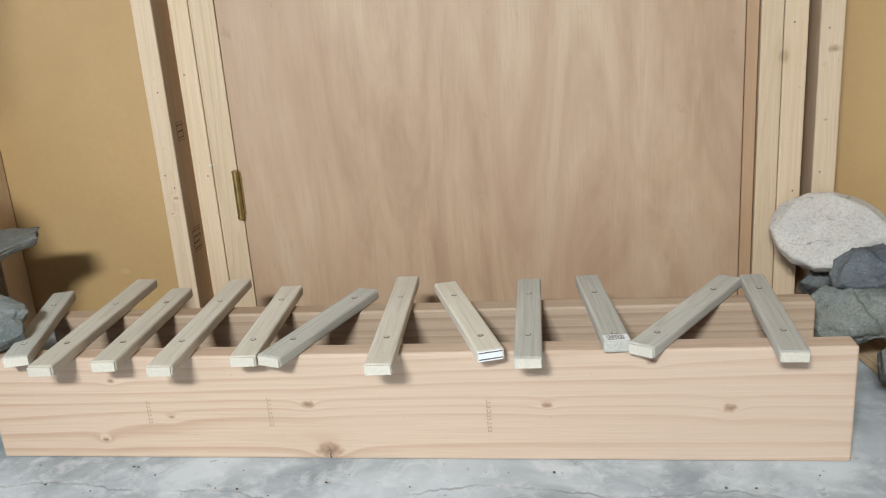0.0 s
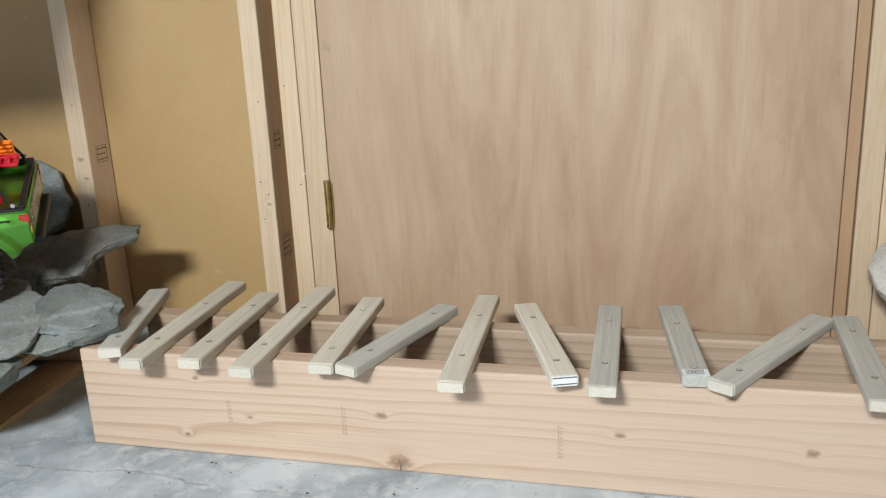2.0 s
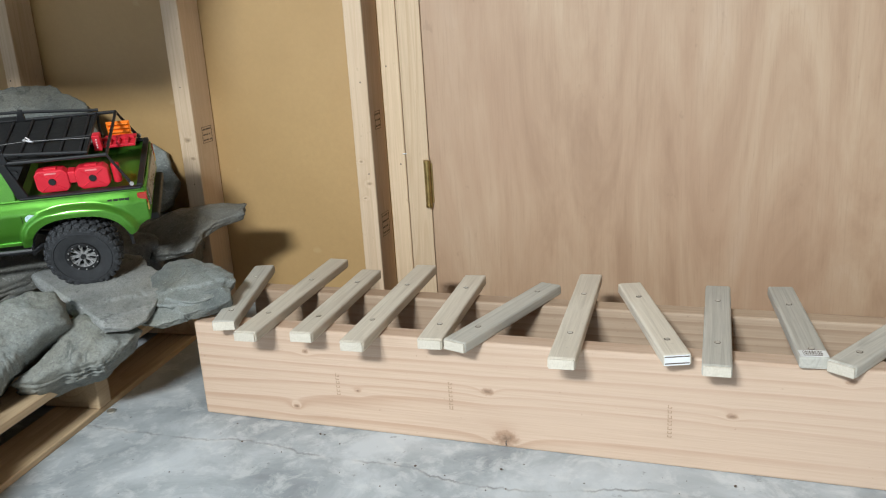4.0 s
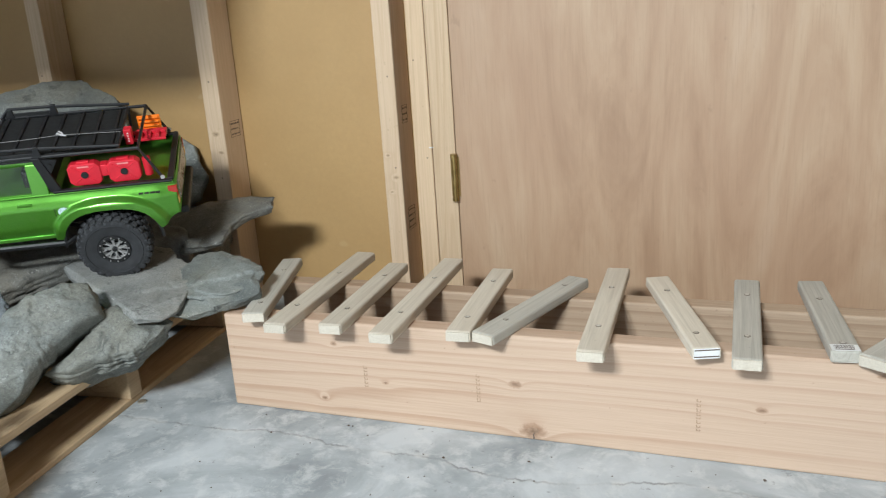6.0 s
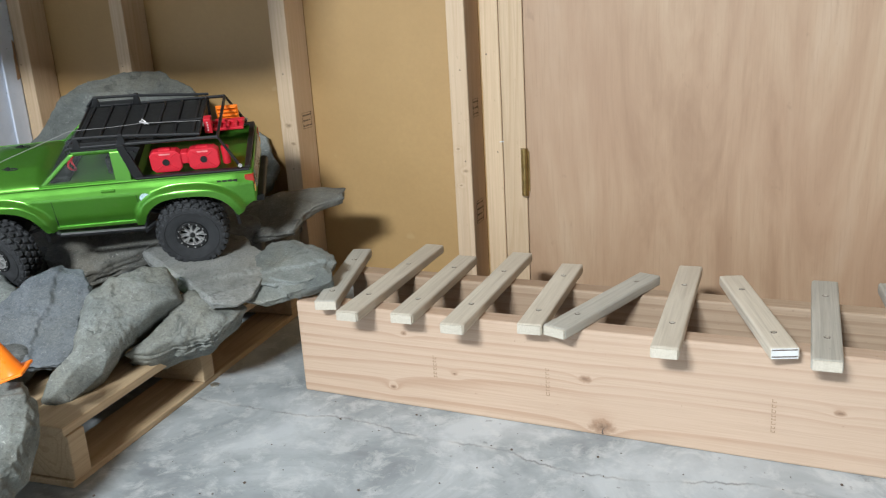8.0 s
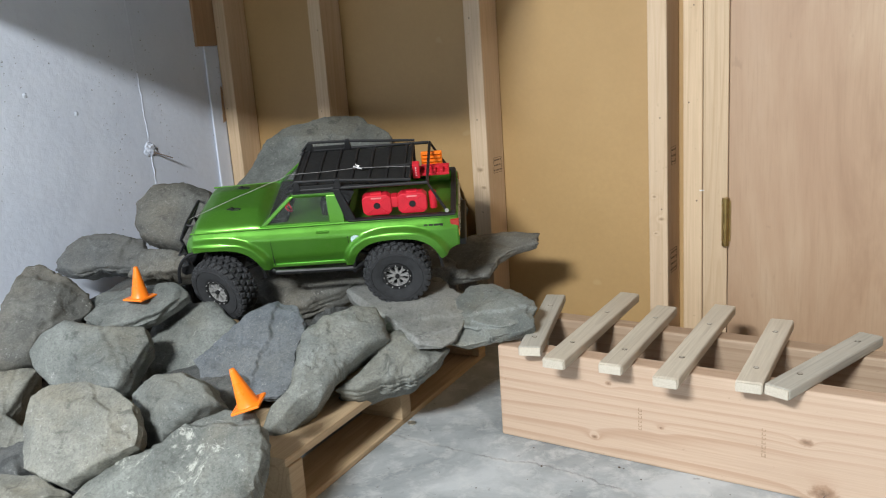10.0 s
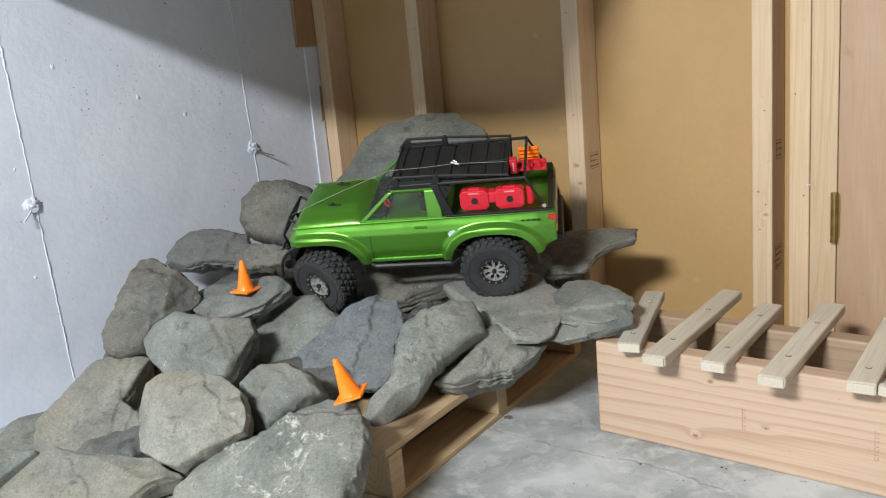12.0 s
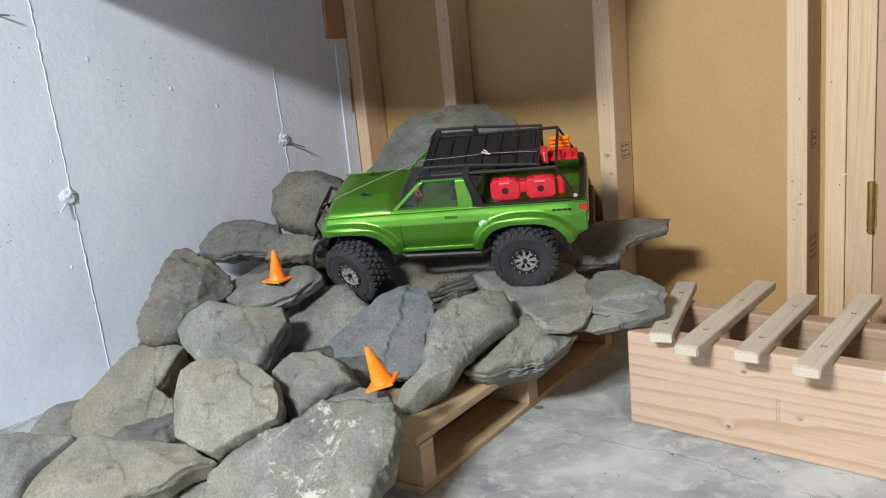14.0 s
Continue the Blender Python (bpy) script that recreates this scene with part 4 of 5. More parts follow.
tilted("sticker", slab([(-0.092 + 0.0095 * math.cos(a * math.pi / 10), 0.139 + 0.0085 * math.sin(a * math.pi / 10)) for a in range(20)], 0.0985, 0.0996), STICKER, body, "pale blue round sticker")
for k, (w, lean) in enumerate(((0.006, 0), (0.006, 0.001), (0.006, 0.002), (0.005, 0.001))):
    x = -0.214 - k * 0.0092
    tilted("decal", slab([(x, 0.1485), (x - w - 0.0016, 0.1485), (x - w - lean - 0.0016, 0.1575), (x - 0.001, 0.1575)], 0.0945, 0.0962), DECAL, body, "dark badge marks")
tilted("tailgate_panel", box(-0.2785, -0.2745, -0.07, 0.07, 0.125, 0.16, 0.0015), SILVER_PANEL, truck, "silver tailgate panel")
tilted("grille", box(0.2155, 0.2185, -0.045, 0.045, 0.124, 0.146, 0.0015), MATT_BLACK, truck, "black grille")

# cab: tapered pillars, roof, panes
CAB_LOW, CAB_TOP = 0.168, 0.222


def pillar(a, b, w, d):
    """A four-sided post from a to b, w along x and d along y."""
    o = bmesh.new()
    r = []
    for p in (a, b):
        r.append([o.verts.new((p[0] + sx * w / 2, p[1] + sy * d / 2, p[2])) for sx, sy in ((-1, -1), (1, -1), (1, 1), (-1, 1))])
    o.faces.new(r[0][::-1])
    o.faces.new(r[1])
    for k in range(4):
        o.faces.new((r[0][k], r[0][(k + 1) % 4], r[1][(k + 1) % 4], r[1][k]))
    bmesh.ops.recalc_face_normals(o, faces=o.faces[:])
    bmesh.ops.bevel(o, geom=o.edges[:], offset=0.0018, segments=2, affect="EDGES", profile=0.5)
    return o


cab = tilted("cab", box(-0.074, 0.016, -0.0785, 0.0785, 0.2165, 0.2275, 0.005, 3), GREEN, truck, smooth=False)
for s in (-1, 1):
    tilted("pillar", pillar((0.075, s * 0.0865, CAB_LOW), (0.014, s * 0.0745, 0.221), 0.010, 0.008), GREEN, cab)
    tilted("pillar", pillar((-0.062, s * 0.0875, CAB_LOW), (-0.060, s * 0.0755, 0.221), 0.027, 0.008), GREEN, cab)
    tilted("sill", box(-0.07, 0.078, s * 0.0875 - 0.003, s * 0.0875 + 0.003, 0.165, 0.1735, 0.0015), GREEN, cab)
    g = bmesh.new()
    g.faces.new([g.verts.new(p) for p in ((0.068, s * 0.0865, 0.172), (-0.049, s * 0.0865, 0.172), (-0.048, s * 0.0755, 0.218), (0.016, s * 0.0755, 0.218))])
    tilted("window_pane", bmesh.ops.solidify(g, geom=g.faces[:], thickness=0.0008) and g, PANE, cab, "tinted side window")
g = bmesh.new()
g.faces.new([g.verts.new(p) for p in ((0.074, -0.083, 0.172), (0.074, 0.083, 0.172), (0.0155, 0.072, 0.2215), (0.0155, -0.072, 0.2215))])
bmesh.ops.solidify(g, geom=g.faces[:], thickness=0.0008)
tilted("windscreen", g, PANE, cab, "tinted windscreen")
tilted("back_wall", box(-0.078, -0.073, -0.077, 0.077, 0.17, 0.222, 0.001), MATT_BLACK, cab, "black cab rear wall")
tilted("seat", box(-0.055, -0.03, 0.02, 0.06, 0.165, 0.20, 0.006), MATT_BLACK, cab, "dark seat")
tilted("seat", box(-0.055, -0.03, -0.06, -0.02, 0.165, 0.20, 0.006), MATT_BLACK, cab, "dark seat")
wheel_rim = bmesh.new()
tube([(0.03 + 0.004 * math.cos(a), 0.04 + 0.012 * math.cos(a * math.pi / 6), 0.186 + 0.012 * math.sin(a * math.pi / 6)) for a in range(13)], 0.0018, 6, wheel_rim)
tilted("steering_wheel", wheel_rim, RED, cab, "dark red steering wheel")
tilted("dashboard", box(0.03, 0.065, -0.075, 0.075, 0.165, 0.18, 0.004), MATT_BLACK, cab)

# hood clips
for s in (-1, 1):
    hx, hy, hz = 0.135, s * 0.042, 0.1835
    clip = bmesh.new()
    rod((hx, hy, hz - 0.004), (hx, hy, hz + 0.006), 0.0028, 10, bm=clip)
    tube([(hx + 0.011, hy - 0.002, hz + 0.002), (hx, hy + 0.002, hz + 0.002), (hx - 0.013, hy + 0.003, hz + 0.002), (hx - 0.015, hy, hz + 0.002), (hx - 0.012, hy - 0.003, hz + 0.002), (hx + 0.008, hy - 0.004, hz + 0.002)], 0.001, 6, clip)
    tilted("hood_clip", clip, MATT_BLACK, truck, "black body clip")
    tilted("hood_vent", box(hx - 0.024, hx - 0.005, hy - 0.004, hy + 0.004, 0.1812, 0.1835, 0.0008), MATT_BLACK, truck)

# bumpers and bull bar
bumper = tilted("front_bumper", slab([(0.214, 0.082), (0.236, 0.078), (0.243, 0.086), (0.238, 0.1), (0.216, 0.104)], -0.088, 0.088, "y", 0.003), BLACK, truck, "black front bumper")
bar = bmesh.new()
for s in (-1, 1):
    tube([(0.236, s * 0.045, 0.1), (0.243, s * 0.046, 0.132), (0.226, s * 0.046, 0.163), (0.214, s * 0.046, 0.158)], 0.003, 8, bar)
    tube([(0.24, s * 0.046, 0.12), (0.24, s * 0.078, 0.118), (0.226, s * 0.086, 0.125), (0.222, s * 0.086, 0.1)], 0.0026, 8, bar)
tube([(0.243, -0.046, 0.132), (0.243, 0.046, 0.132)], 0.003, 8, bar)
tube([(0.226, -0.046, 0.163), (0.226, 0.046, 0.163)], 0.003, 8, bar)
tilted("bull_bar", bar, BLACK, bumper, "black tubular bull bar")
tilted("rear_bumper", box(-0.288, -0.272, -0.075, 0.075, 0.098, 0.112, 0.003), BLACK, truck, "black rear bumper")

# chassis, axles, shocks
under = box(-0.24, 0.21, -0.034, 0.034, 0.078, 0.1, 0.004)
tilted("chassis", under, MATT_BLACK, truck, "dark chassis rails")
tilted("inner_arch", box(-0.25, 0.2, -0.084, 0.084, 0.143, 0.149), MATT_BLACK, truck)
tilted("skid_plate", box(-0.06, 0.04, -0.04, 0.04, 0.07, 0.08, 0.004), MATT_BLACK, truck)
for wx in (-WHEEL_X, WHEEL_X):
    axle = rod((wx, -0.1, WHEEL_R), (wx, 0.1, WHEEL_R), 0.009, 14)
    rod((wx, -0.006, WHEEL_R), (wx, 0.03, WHEEL_R), 0.02, 18, bm=axle)
    part("axle", axle, MATT_BLACK, truck, "black axle housing")
    for s in (-1, 1):
        shock = rod((wx + 0.006, s * 0.066, 0.072), (wx - 0.004, s * 0.058, 0.142), 0.0038, 10)
        for k in range(8):
            f = 0.2 + 0.6 * k / 7
            c = Vector((wx + 0.006 - 0.01 * f, s * (0.066 - 0.008 * f), 0.072 + 0.07 * f))
            rod(c - Vector((0, 0, 0.0012)), c + Vector((0, 0, 0.0012)), 0.0085, 12, bm=shock)
        part("shock_absorber", shock, MATT_BLACK, truck)
        part("link", rod((wx, s * 0.05, 0.058), (wx * 0.3, s * 0.03, 0.08), 0.003, 8), MATT_BLACK, truck)


# wheels
def lathe(profile, seg, axis_y=True):
    o = bmesh.new()
    rings = []
    for k in range(seg):
        a = 2 * math.pi * k / seg
        rings.append([o.verts.new((r * math.cos(a), y, r * math.sin(a))) for r, y in profile])
    for k in range(seg):
        a, b = rings[k], rings[(k + 1) % seg]
        for j in range(len(profile) - 1):
            o.faces.new((a[j], a[j + 1], b[j + 1], b[j]))
    bmesh.ops.recalc_face_normals(o, faces=o.faces[:])
    return o


def tyre_mesh():
    R = WHEEL_R - 0.0045
    o = lathe([(0.0245, 0.018), (0.029, 0.0205), (0.039, 0.0225), (0.050, 0.0235), (0.0555, 0.0215), (R, 0.017), (R, -0.017), (0.0555, -0.0215), (0.050, -0.0235), (0.040, -0.0225), (0.029, -0.0205), (0.0245, -0.018), (0.0245, 0.018)], 72)
    for k in range(27):
        a = 2 * math.pi * k / 27
        for y, off, w, l, tw in ((0.0055, 0.0, 0.0085, 0.0088, 0.45), (-0.0055, 0.5, 0.0085, 0.0088, -0.45), (0.0165, 0.45, 0.0090, 0.0088, -0.2), (-0.0165, 0.95, 0.0090, 0.0088, 0.2)):
            ang = a + 2 * math.pi / 27 * off
            lug = box(-l / 2, l / 2, -w / 2, w / 2, -0.003, 0.0045, 0.0011, 1)
            r = R if abs(y) < 0.01 else R - 0.0012
            merge(o, lug, Matrix.Rotation(-ang, 4, "Y") @ Matrix.Translation((0, y, r)) @ Matrix.Rotation(tw, 4, "Z") @ Matrix.Rotation(0.0 if abs(y) < 0.01 else (-0.35 if y > 0 else 0.35), 4, "X"))
        for s in (-1, 1):
            lug = box(-0.0036, 0.0036, -0.0022, 0.0022, -0.0035, 0.0035, 0.0008, 1)
            merge(o, lug, Matrix.Rotation(-(a + 0.05), 4, "Y") @ Matrix.Translation((0, s * 0.0212, R - 0.0045)))
    for s in (-1, 1):
        merge(o, lathe([(0.0455, s * 0.0225), (0.0465, s * 0.0246), (0.0475, s * 0.0225)], 60))
    return o


def wheel(x, y, turn):
    w = new("wheel")
    w.parent = truck
    w.matrix_basis = pose(x, y, WHEEL_R, 0, 0, turn + (0 if y > 0 else 180))
    return w


def rim_mesh():
    o = lathe([(0.0305, 0.0195), (0.0275, 0.0195), (0.0265, 0.012), (0.0265, -0.012), (0.0305, -0.012)], 48)
    merge(o, lathe([(0.0, 0.0175), (0.0085, 0.0175), (0.0095, 0.0155), (0.0095, 0.010), (0.0, 0.010)], 24))
    for k in range(8):
        a = 2 * math.pi * k / 8
        sp = slab([(-0.0030, 0.008), (0.0030, 0.008), (0.0021, 0.016), (0.0058, 0.0275), (0.0026, 0.0275), (0.0, 0.0185), (-0.0026, 0.0275), (-0.0058, 0.0275), (-0.0021, 0.016)], 0.0135, 0.0185, "y")
        merge(o, sp, Matrix.Rotation(a, 4, "Y"))
    return o


def bead_mesh():
    return lathe([(0.0275, 0.0195), (0.0280, 0.0222), (0.0335, 0.0222), (0.0345, 0.0205), (0.0345, 0.0190)], 48)


def shrunk(o):
    bmesh.ops.scale(o, vec=(0.76, 1, 0.76), verts=o.verts[:])
    return o


first = None
for x, y, turn in ((-WHEEL_X, 0.0995, 0), (-WHEEL_X, -0.0995, 0), (WHEEL_X, 0.0995, -27), (WHEEL_X, -0.0995, -27)):
    w = wheel(x, y, turn)
    if first is None:
        first = w
        part("tyre", tyre_mesh(), RUBBER, w, "chunky black rubber tyre")
        part("rim", shrunk(rim_mesh()), CHROME, w, "silver spoked rim")
        part("rim_well", shrunk(lathe([(0.0268, 0.011), (0.0, 0.009)], 32)), MATT_BLACK, w)
        part("bead_ring", shrunk(bead_mesh()), MATT_BLACK, w, "black bead ring")
        for k in range(12):
            a = 2 * math.pi * k / 12
            part("bolt", rod((0.0236 * math.cos(a), 0.0215, 0.0236 * math.sin(a)), (0.0236 * math.cos(a), 0.0238, 0.0236 * math.sin(a)), 0.0012, 6), CHROME, w)
        part("hub_nut", rod((0, 0.017, 0), (0, 0.0225, 0), 0.0042, 6), MATT_BLACK, w)
    else:
        for c in first.children:
            d = c.copy()
            scene.collection.objects.link(d)
            d.parent = w

# roof rack
rack = tilted("roof_rack", box(-0.196, 0.010, -0.074, 0.074, 0.2325, 0.2355, 0.001), MATT_BLACK, truck, "black roof rack tray")
for k in range(7):
    x = 0.0 - 0.031 * k
    tilted("slat", box(x - 0.002, x + 0.002, -0.074, 0.074, 0.2355, 0.2385), BLACK, rack)
for s in (-1, 1):
    y = s * 0.082
    rail = bmesh.new()
    tube([(0.020, y * 0.95, 0.228), (0.012, y, 0.2345), (-0.228, y * 1.02, 0.2345), (-0.258, y * 1.07, 0.178)], 0.0030, 8, rail)
    tube([(0.016, y * 0.96, 0.236), (0.002, y, 0.2515), (-0.072, y, 0.2500), (-0.2, y, 0.2415)], 0.0026, 8, rail)
    tilted("side_rail", rail, BLACK, rack, "black tubular side rail")
    tilted("side_panel", box(-0.074, 0.012, y - 0.0015, y + 0.0015, 0.2275, 0.243, 0.0006), MATT_BLACK, rack)
    for x, h in ((0.0, 0.252), (-0.072, 0.254)):
        tilted("rail_post", slab([(x - 0.007, 0.232), (x + 0.009, 0.232), (x + 0.003, h), (x - 0.004, h)], y - 0.003, y + 0.003, "y", 0.001), BLACK, rack)
    tilted("hoop_plate", slab([(-0.062, 0.236), (-0.075, 0.236), (-0.096, 0.172), (-0.078, 0.172)], s * 0.0865 - 0.003, s * 0.0865 + 0.003, "y", 0.001), BLACK, rack, "black sloping hoop plate")
    tilted("gusset", slab([(-0.076, 0.232), (-0.1, 0.228), (-0.086, 0.205)], s * 0.085 - 0.0015, s * 0.085 + 0.0015, "y"), BLACK, rack)
    tilted("bed_rail", box(-0.272, -0.082, s * 0.089 - 0.0045, s * 0.089 + 0.0045, 0.1712, 0.1752, 0.0012), BLACK, rack, "black bed rail")
    if s < 0:
        tilted("rear_upright", tube([(-0.197, y, 0.234), (-0.197, s * 0.07, 0.2), (-0.197, s * 0.084, 0.172)], 0.0026, 8), BLACK, rack)
    for x in (-0.088, -0.258):
        tilted("screw", rod((x, s * 0.09, 0.181 if x < -0.1 else 0.222), (x, s * 0.0925, 0.181 if x < -0.1 else 0.222), 0.0035, 10), CHROME if x < -0.1 else MATT_BLACK, rack)
for x, z in ((-0.228, 0.2345), (-0.196, 0.2345), (0.012, 0.2345)):
    tilted("cross_bar", rod((x, -0.083, z), (x, 0.083, z), 0.0028, 8), BLACK, rack)
tilted("tailgate_rail", box(-0.274, -0.264, -0.086, 0.086, 0.1712, 0.1765, 0.0015), BLACK, rack, "black rail along the tailgate")


# fuel cans, jack and traction board
def fuel_can(x0, x1):
    c = 0.007
    y0, y1, z0, z1 = 0.062, 0.080, 0.1735, 0.2130
    can = tilted("fuel_can", slab([(x0 + c, z0), (x1 - c, z0), (x1, z0 + c), (x1, z1 - c), (x1 - c, z1), (x0 + c, z1), (x0, z1 - c), (x0, z0 + c)], y0, y1, "y", 0.002), RED, truck, "red fuel can with dark cap")
    xm, zm = (x0 + x1) / 2, (z0 + z1) / 2
    tilted("cap", rod((xm, y1 - 0.001, zm), (xm, y1 + 0.0018, zm), 0.0058, 16), MATT_BLACK, can)
    for sx in (-1, 1):
        for sz in (-1, 1):
            tilted("rib", rod((xm + sx * 0.007, y1, zm + sz * 0.007), (xm + sx * 0.018, y1 - 0.0004, zm + sz * 0.015), 0.0012, 6), RED, can)
    tilted("label_bar", box(xm - 0.009, xm + 0.009, y1 - 0.0005, y1 + 0.0004, z1 - 0.0065, z1 - 0.0038), FADED, can, "faint pink lettering bar")
    tilted("spout", box(xm - 0.010, xm + 0.010, y0 + 0.004, y1 - 0.004, z1 - 0.001, z1 + 0.0025, 0.001), RED, can)
    return can


fuel_can(-0.161, -0.109)
fuel_can(-0.224, -0.172)
tilted("can_bracket", box(-0.1725, -0.1605, 0.06, 0.078, 0.186, 0.207, 0.002), RED, truck, "red can bracket")
tilted("bottle", rod((-0.234, 0.066, 0.1765), (-0.234, 0.066, 0.208), 0.0068, 14), RED, truck, "small red bottle")
jack = tilted("jack", box(-0.262, -0.198, -0.012, -0.007, 0.2155, 0.2205, 0.0006), RED, truck, "red high-lift jack")
tilted("jack_foot", box(-0.212, -0.199, 0.006, 0.022, 0.212, 0.240, 0.0015), RED, jack)
for k in range(4):
    tilted("jack_hole", rod((-0.2055, 0.0215, 0.219 + 0.0048 * k), (-0.2055, 0.0226, 0.219 + 0.0048 * k), 0.0013, 8), WHITE, jack)
tilted("jack_base", box(-0.264, -0.212, -0.03, 0.010, 0.210, 0.2150, 0.001), RED, jack)
for k in range(3):
    tilted("jack_rung", box(-0.226 - 0.014 * k, -0.220 - 0.014 * k, -0.006, 0.010, 0.2150, 0.2215, 0.001), RED, jack)
tilted("jack_bar", rod((-0.199, 0.018, 0.2405), (-0.104, 0.024, 0.2405), 0.0017, 8), MATT_BLACK, jack)
board = tilted("traction_board", box(-0.250, -0.210, -0.068, -0.064, 0.186, 0.224, 0.0015), ORANGE, truck, "bright orange ribbed traction board")
for k in range(5):
    tilted("rib", rod((-0.247, -0.0625, 0.190 + 0.0075 * k), (-0.213, -0.0625, 0.190 + 0.0075 * k), 0.0021, 8), ORANGE, board)

# winch cord over the hood to the rack
cord = tilted("winch_cord", tube([(0.226, 0.03, 0.164), (0.13, 0.035, 0.204), (0.018, 0.04, 0.2465), (-0.045, 0.036, 0.2455), (-0.1, 0.026, 0.244), (-0.195, 0.022, 0.238)], 0.00045, 6), CORD, truck, "thin grey winch cord")
shackle = bmesh.new()
tube([(-0.103, 0.026, 0.242), (-0.097, 0.024, 0.246), (-0.099, 0.024, 0.250), (-0.105, 0.027, 0.247), (-0.103, 0.026, 0.242)], 0.0013, 8, shackle)
rod((-0.11, 0.029, 0.243), (-0.094, 0.022, 0.245), 0.0018, 10, bm=shackle)
tilted("shackle", shackle, CHROME, cord, "bright steel shackle")

CONE_A = Matrix.Translation((-0.146, -0.436, 0.208)) @ Matrix.Rotation(radians(17), 4, Vector((0.66, -0.75, 0.0))) @ Matrix.Rotation(0.5, 4, "Z")
CONE_B = pose(-0.573, -0.266, 0.266, 0, 0, 10)

# stones out of sight that carry the far wheels and the upper slabs
HIDDEN = ((0, 0.11), (50, 0.10), (105, 0.11), (160, 0.10), (215, 0.11), (265, 0.10), (310, 0.11))
for k, (at, thick) in enumerate((((-0.305, 0.185, 0.185), 0.16), ((-0.60, 0.12, 0.15), 0.16), ((-0.35, 0.36, 0.17), 0.16), ((-0.62, 0.33, 0.16), 0.16), ((-0.78, -0.10, 0.15), 0.2), ((-0.85, 0.10, 0.18), 0.2), ((-0.55, -0.20, 0.12), 0.12), ((-0.78, -0.33, 0.10), 0.16), ((-0.40, -0.30, 0.13), 0.07), ((-0.285, 0.19, 0.14), 0.11), ((-0.31, 0.30, 0.15), 0.13), ((-0.36, -0.12, 0.135), 0.08), ((-0.62, -0.52, 0.05), 0.1), ((-0.42, -0.47, 0.07), 0.11))):
    rock("dark grey stone deep inside the pile", at, (8 * (k % 3) - 8, 6 * (k % 2), 40 * k), thick, HIDDEN, STONE_DARK, 60 + k)

FLAT = ((0, 0.12), (60, 0.10), (120, 0.10), (180, 0.12), (240, 0.09), (300, 0.10))
for k, (at, thick) in enumerate((((-0.80, -0.58, 0.03), 0.08), ((-0.83, -0.36, 0.055), 0.12), ((-0.88, -0.18, 0.10), 0.2))):
    rock("low grey stone between the pile and the white wall", at, (6, 8, 35 * k), thick, FLAT, STONE, 90 + k)

# ---- concrete wall details ----
def seam(y0, y1, z0, z1, seed):
    rnd = random.Random(seed)
    pts, n = [], 150
    for k in range(n + 1):
        f = k / n
        pts.append((X_LEFT + 0.0006 + rnd.uniform(-0.0012, 0.0008), y0 + (y1 - y0) * f + rnd.uniform(-0.0013, 0.0013), z0 + (z1 - z0) * f))
    part("form_seam", tube(pts, 0.0014, 6), PAINTED, wall_west, "rough raised form seam", smooth=True)


seam(-0.382, -0.401, 0.0, 0.96, 1)
seam(0.196, 0.168, 0.0, 0.96, 2)


def tie_lump(y, z, seed):
    o = bmesh.new()
    bmesh.ops.create_icosphere(o, subdivisions=4, radius=1)
    for v in o.verts:
        k = 1 + 0.5 * noise.noise(v.co * 2.5 + Vector((seed, 0, 0))) + 0.25 * noise.noise(v.co * 7)
        v.co = Vector((v.co.x * 0.006, v.co.y * 0.017, v.co.z * 0.015)) * k
    bmesh.ops.translate(o, verts=o.verts[:], vec=(X_LEFT, y, z))
    lump = part("tie_lump", o, PAINTED, wall_west, "crumbly painted lump round a form tie", smooth=True)
    return lump


l1 = tie_lump(-0.397, 0.432, 1.0)
l2 = tie_lump(0.182, 0.463, 5.0)
RUST = plain("rusty_wire", (0.16, 0.12, 0.10), 0.7, 0.3)
part("wire", tube([(X_LEFT, 0.184, 0.456), (X_LEFT + 0.012, 0.195, 0.452), (X_LEFT + 0.03, 0.222, 0.438)], 0.0018, 6), RUST, l2, "stub of rusty tie wire")
part("wire", tube([(X_LEFT, -0.40, 0.424), (X_LEFT + 0.010, -0.412, 0.416), (X_LEFT + 0.022, -0.43, 0.405)], 0.0022, 6), PAINTED, l1, "stub of painted tie wire")
part("wire", tube([(X_LEFT, -0.47, 0.80), (X_LEFT + 0.010, -0.462, 0.796), (X_LEFT + 0.02, -0.45, 0.793)], 0.0020, 6), RUST, wall_west, "bent rusty nail")
rnd = random.Random(12)
for k in range(6):
    y, z = rnd.uniform(-0.55, 0.36), rnd.uniform(0.28, 0.8)
    r = rnd.uniform(0.002, 0.0055)
    o = bmesh.new()
    bmesh.ops.create_icosphere(o, subdivisions=3, radius=1)
    for v in o.verts:
        v.co = Vector((v.co.x * 0.0014, v.co.y * r, v.co.z * r * 1.2)) * (1 + 0.5 * noise.noise(v.co * 2 + Vector((k, 0, 0))))
    bmesh.ops.translate(o, verts=o.verts[:], vec=(X_LEFT, y, z))
    part("paint_blob", o, PAINTED, wall_west, smooth=True)
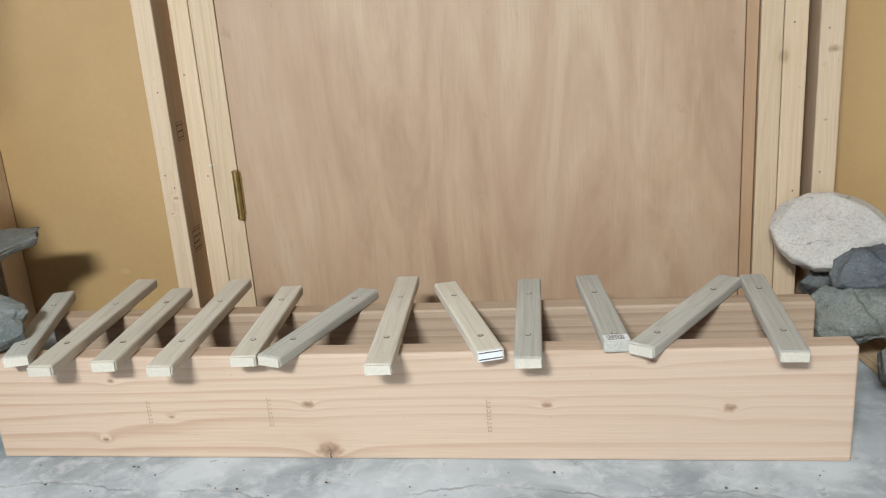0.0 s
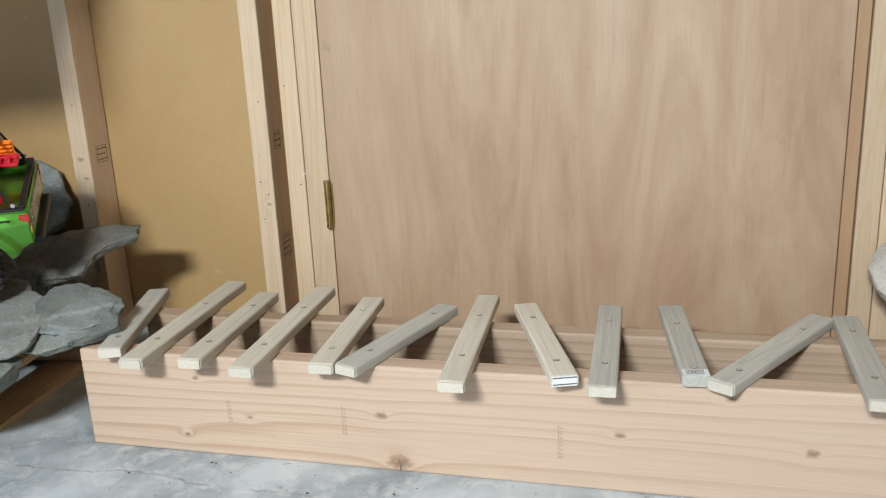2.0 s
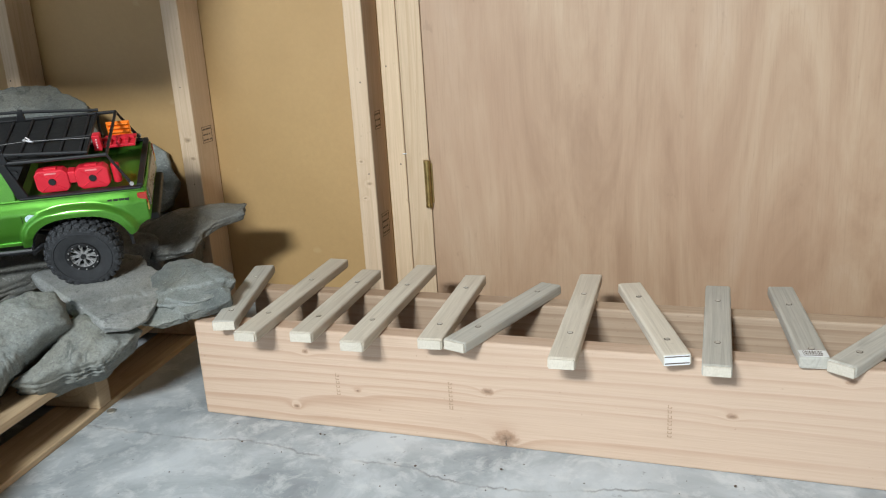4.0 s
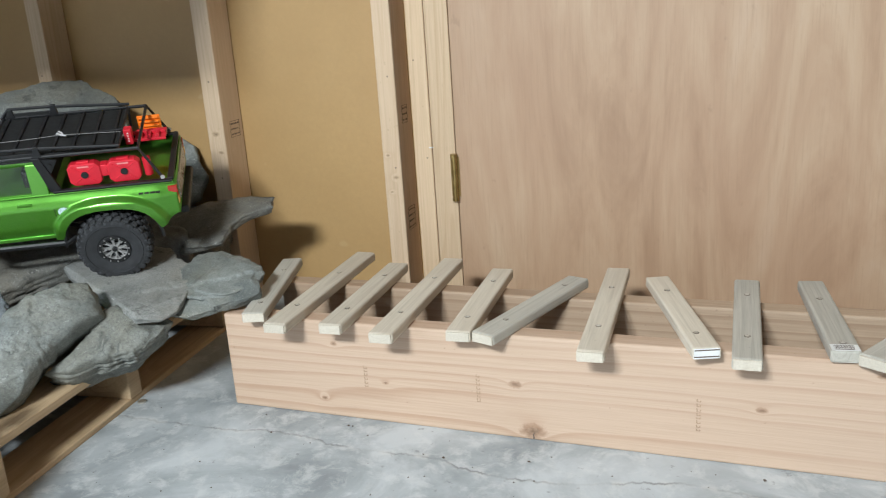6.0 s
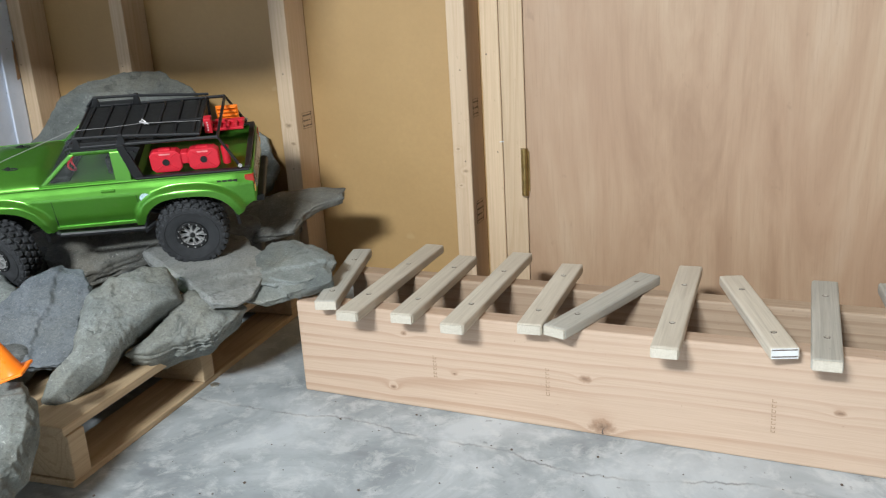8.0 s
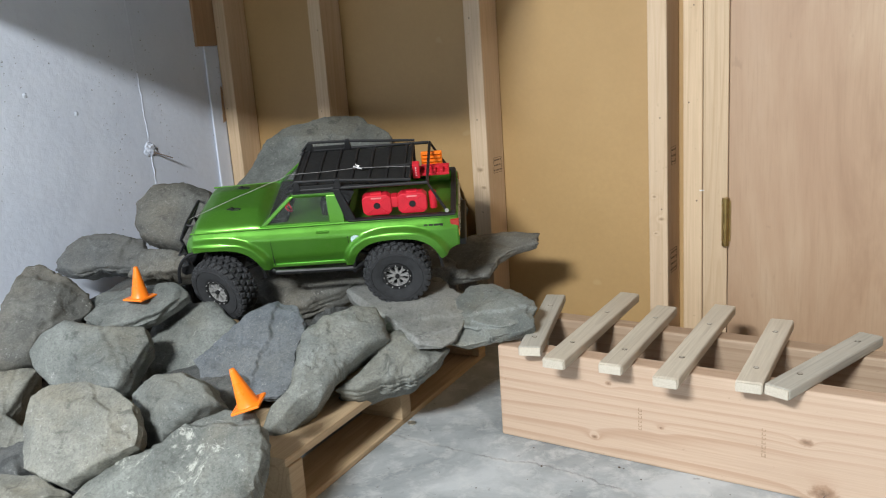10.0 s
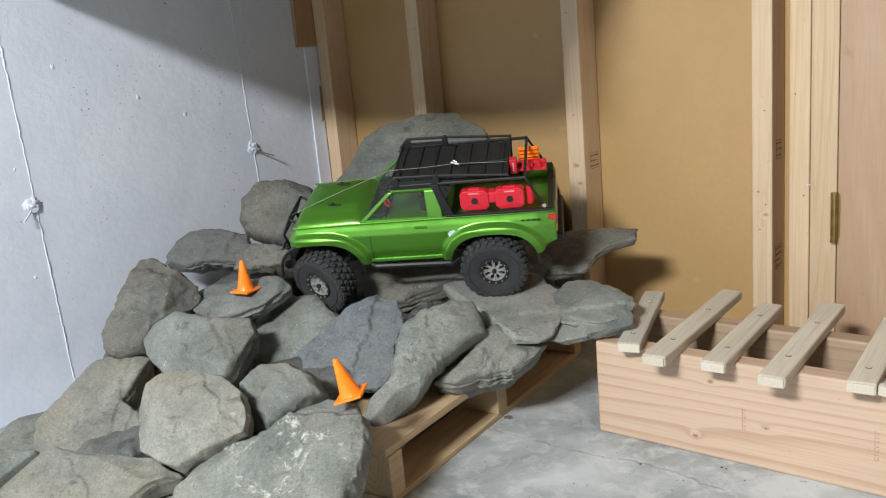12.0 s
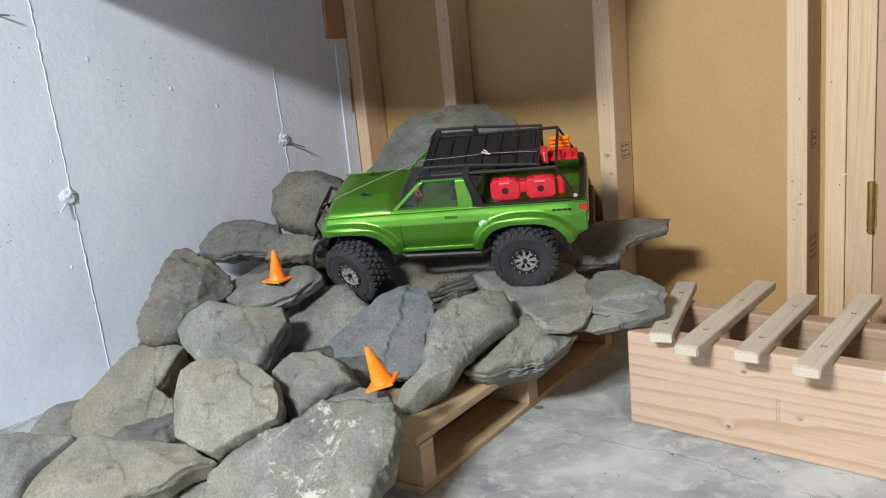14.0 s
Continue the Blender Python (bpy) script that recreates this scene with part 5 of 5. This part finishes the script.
# furring strip between concrete and the corner stud
strip = tagged(mesh_object("trim", box(X_LEFT + 0.0005, X_LEFT + 0.006, 0.392, Y_STUD - 0.001, 0.0, 0.70, 0.0015), PAINTED), "white painted furring strip in the corner, chipped", "trim", kind="structure")
tagged(mesh_object("trim", box(X_LEFT + 0.0005, X_LEFT + 0.010, 0.366, Y_STUD - 0.001, 0.701, Z_TOP - 0.003, 0.0015), TRIM), "bare brown furring strip in the corner", "trim", kind="structure")
part("chip", slab([(0.425, 0.50), (0.4355, 0.505), (0.4355, 0.592), (0.430, 0.598), (0.427, 0.55)], X_LEFT + 0.0045, X_LEFT + 0.0067, "x"), TRIM, strip, "bare chipped wood")


# ---- traffic cones ----
def traffic_cone(at, lean, label):
    ob = thing("traffic_cone", label, "toy cone", at @ Matrix.Rotation(radians(lean), 4, "Y"), "orange cones")
    part("base", slab([(-0.021, -0.021), (0.021, -0.021), (0.021, 0.021), (-0.021, 0.021)], 0.0, 0.004, "z", 0.0015), ORANGE, ob)
    prof = [(0.0165, 0.0035), (0.0150, 0.006), (0.0128, 0.016), (0.0042, 0.056), (0.0033, 0.0585), (0.0, 0.059)]
    o = bmesh.new()
    rings = []
    for k in range(28):
        a = 2 * math.pi * k / 28
        rings.append([o.verts.new((r * math.cos(a), r * math.sin(a), z)) for r, z in prof[:-1]])
    tip = o.verts.new((0, 0, 0.059))
    for k in range(28):
        a, b = rings[k], rings[(k + 1) % 28]
        for j in range(len(a) - 1):
            o.faces.new((a[j], b[j], b[j + 1], a[j + 1]))
        o.faces.new((a[-1], b[-1], tip))
    part("cone", o, ORANGE, ob, "glossy orange plastic cone", smooth=True)
    return ob


traffic_cone(CONE_A, 0, "small orange plastic cone leaning on a boulder")
traffic_cone(CONE_B, 0, "small orange plastic cone standing on a flat stone")

# ---- grit on the floor ----
o = bmesh.new()
rnd = random.Random(5)
for k in range(150):
    x, y = rnd.uniform(-0.15, 1.3), rnd.uniform(-0.45, -0.02)
    s = rnd.choice((0.0008, 0.001, 0.0013, 0.0022))
    bmesh.ops.create_icosphere(o, subdivisions=1, radius=s, matrix=Matrix.LocRotScale((x, y, s * 0.5), None, (1, rnd.uniform(0.6, 1.3), 0.7)))
tagged(mesh_object("grit", o, INK), "scattered dark grit on the concrete floor", "grit", kind="stuff")
tagged(mesh_object("bottle_cap", rod((-0.169, -0.034, 0.0), (-0.169, -0.034, 0.004), 0.0075, 18), STEEL), "flat grey disc lying on the floor", "disc")
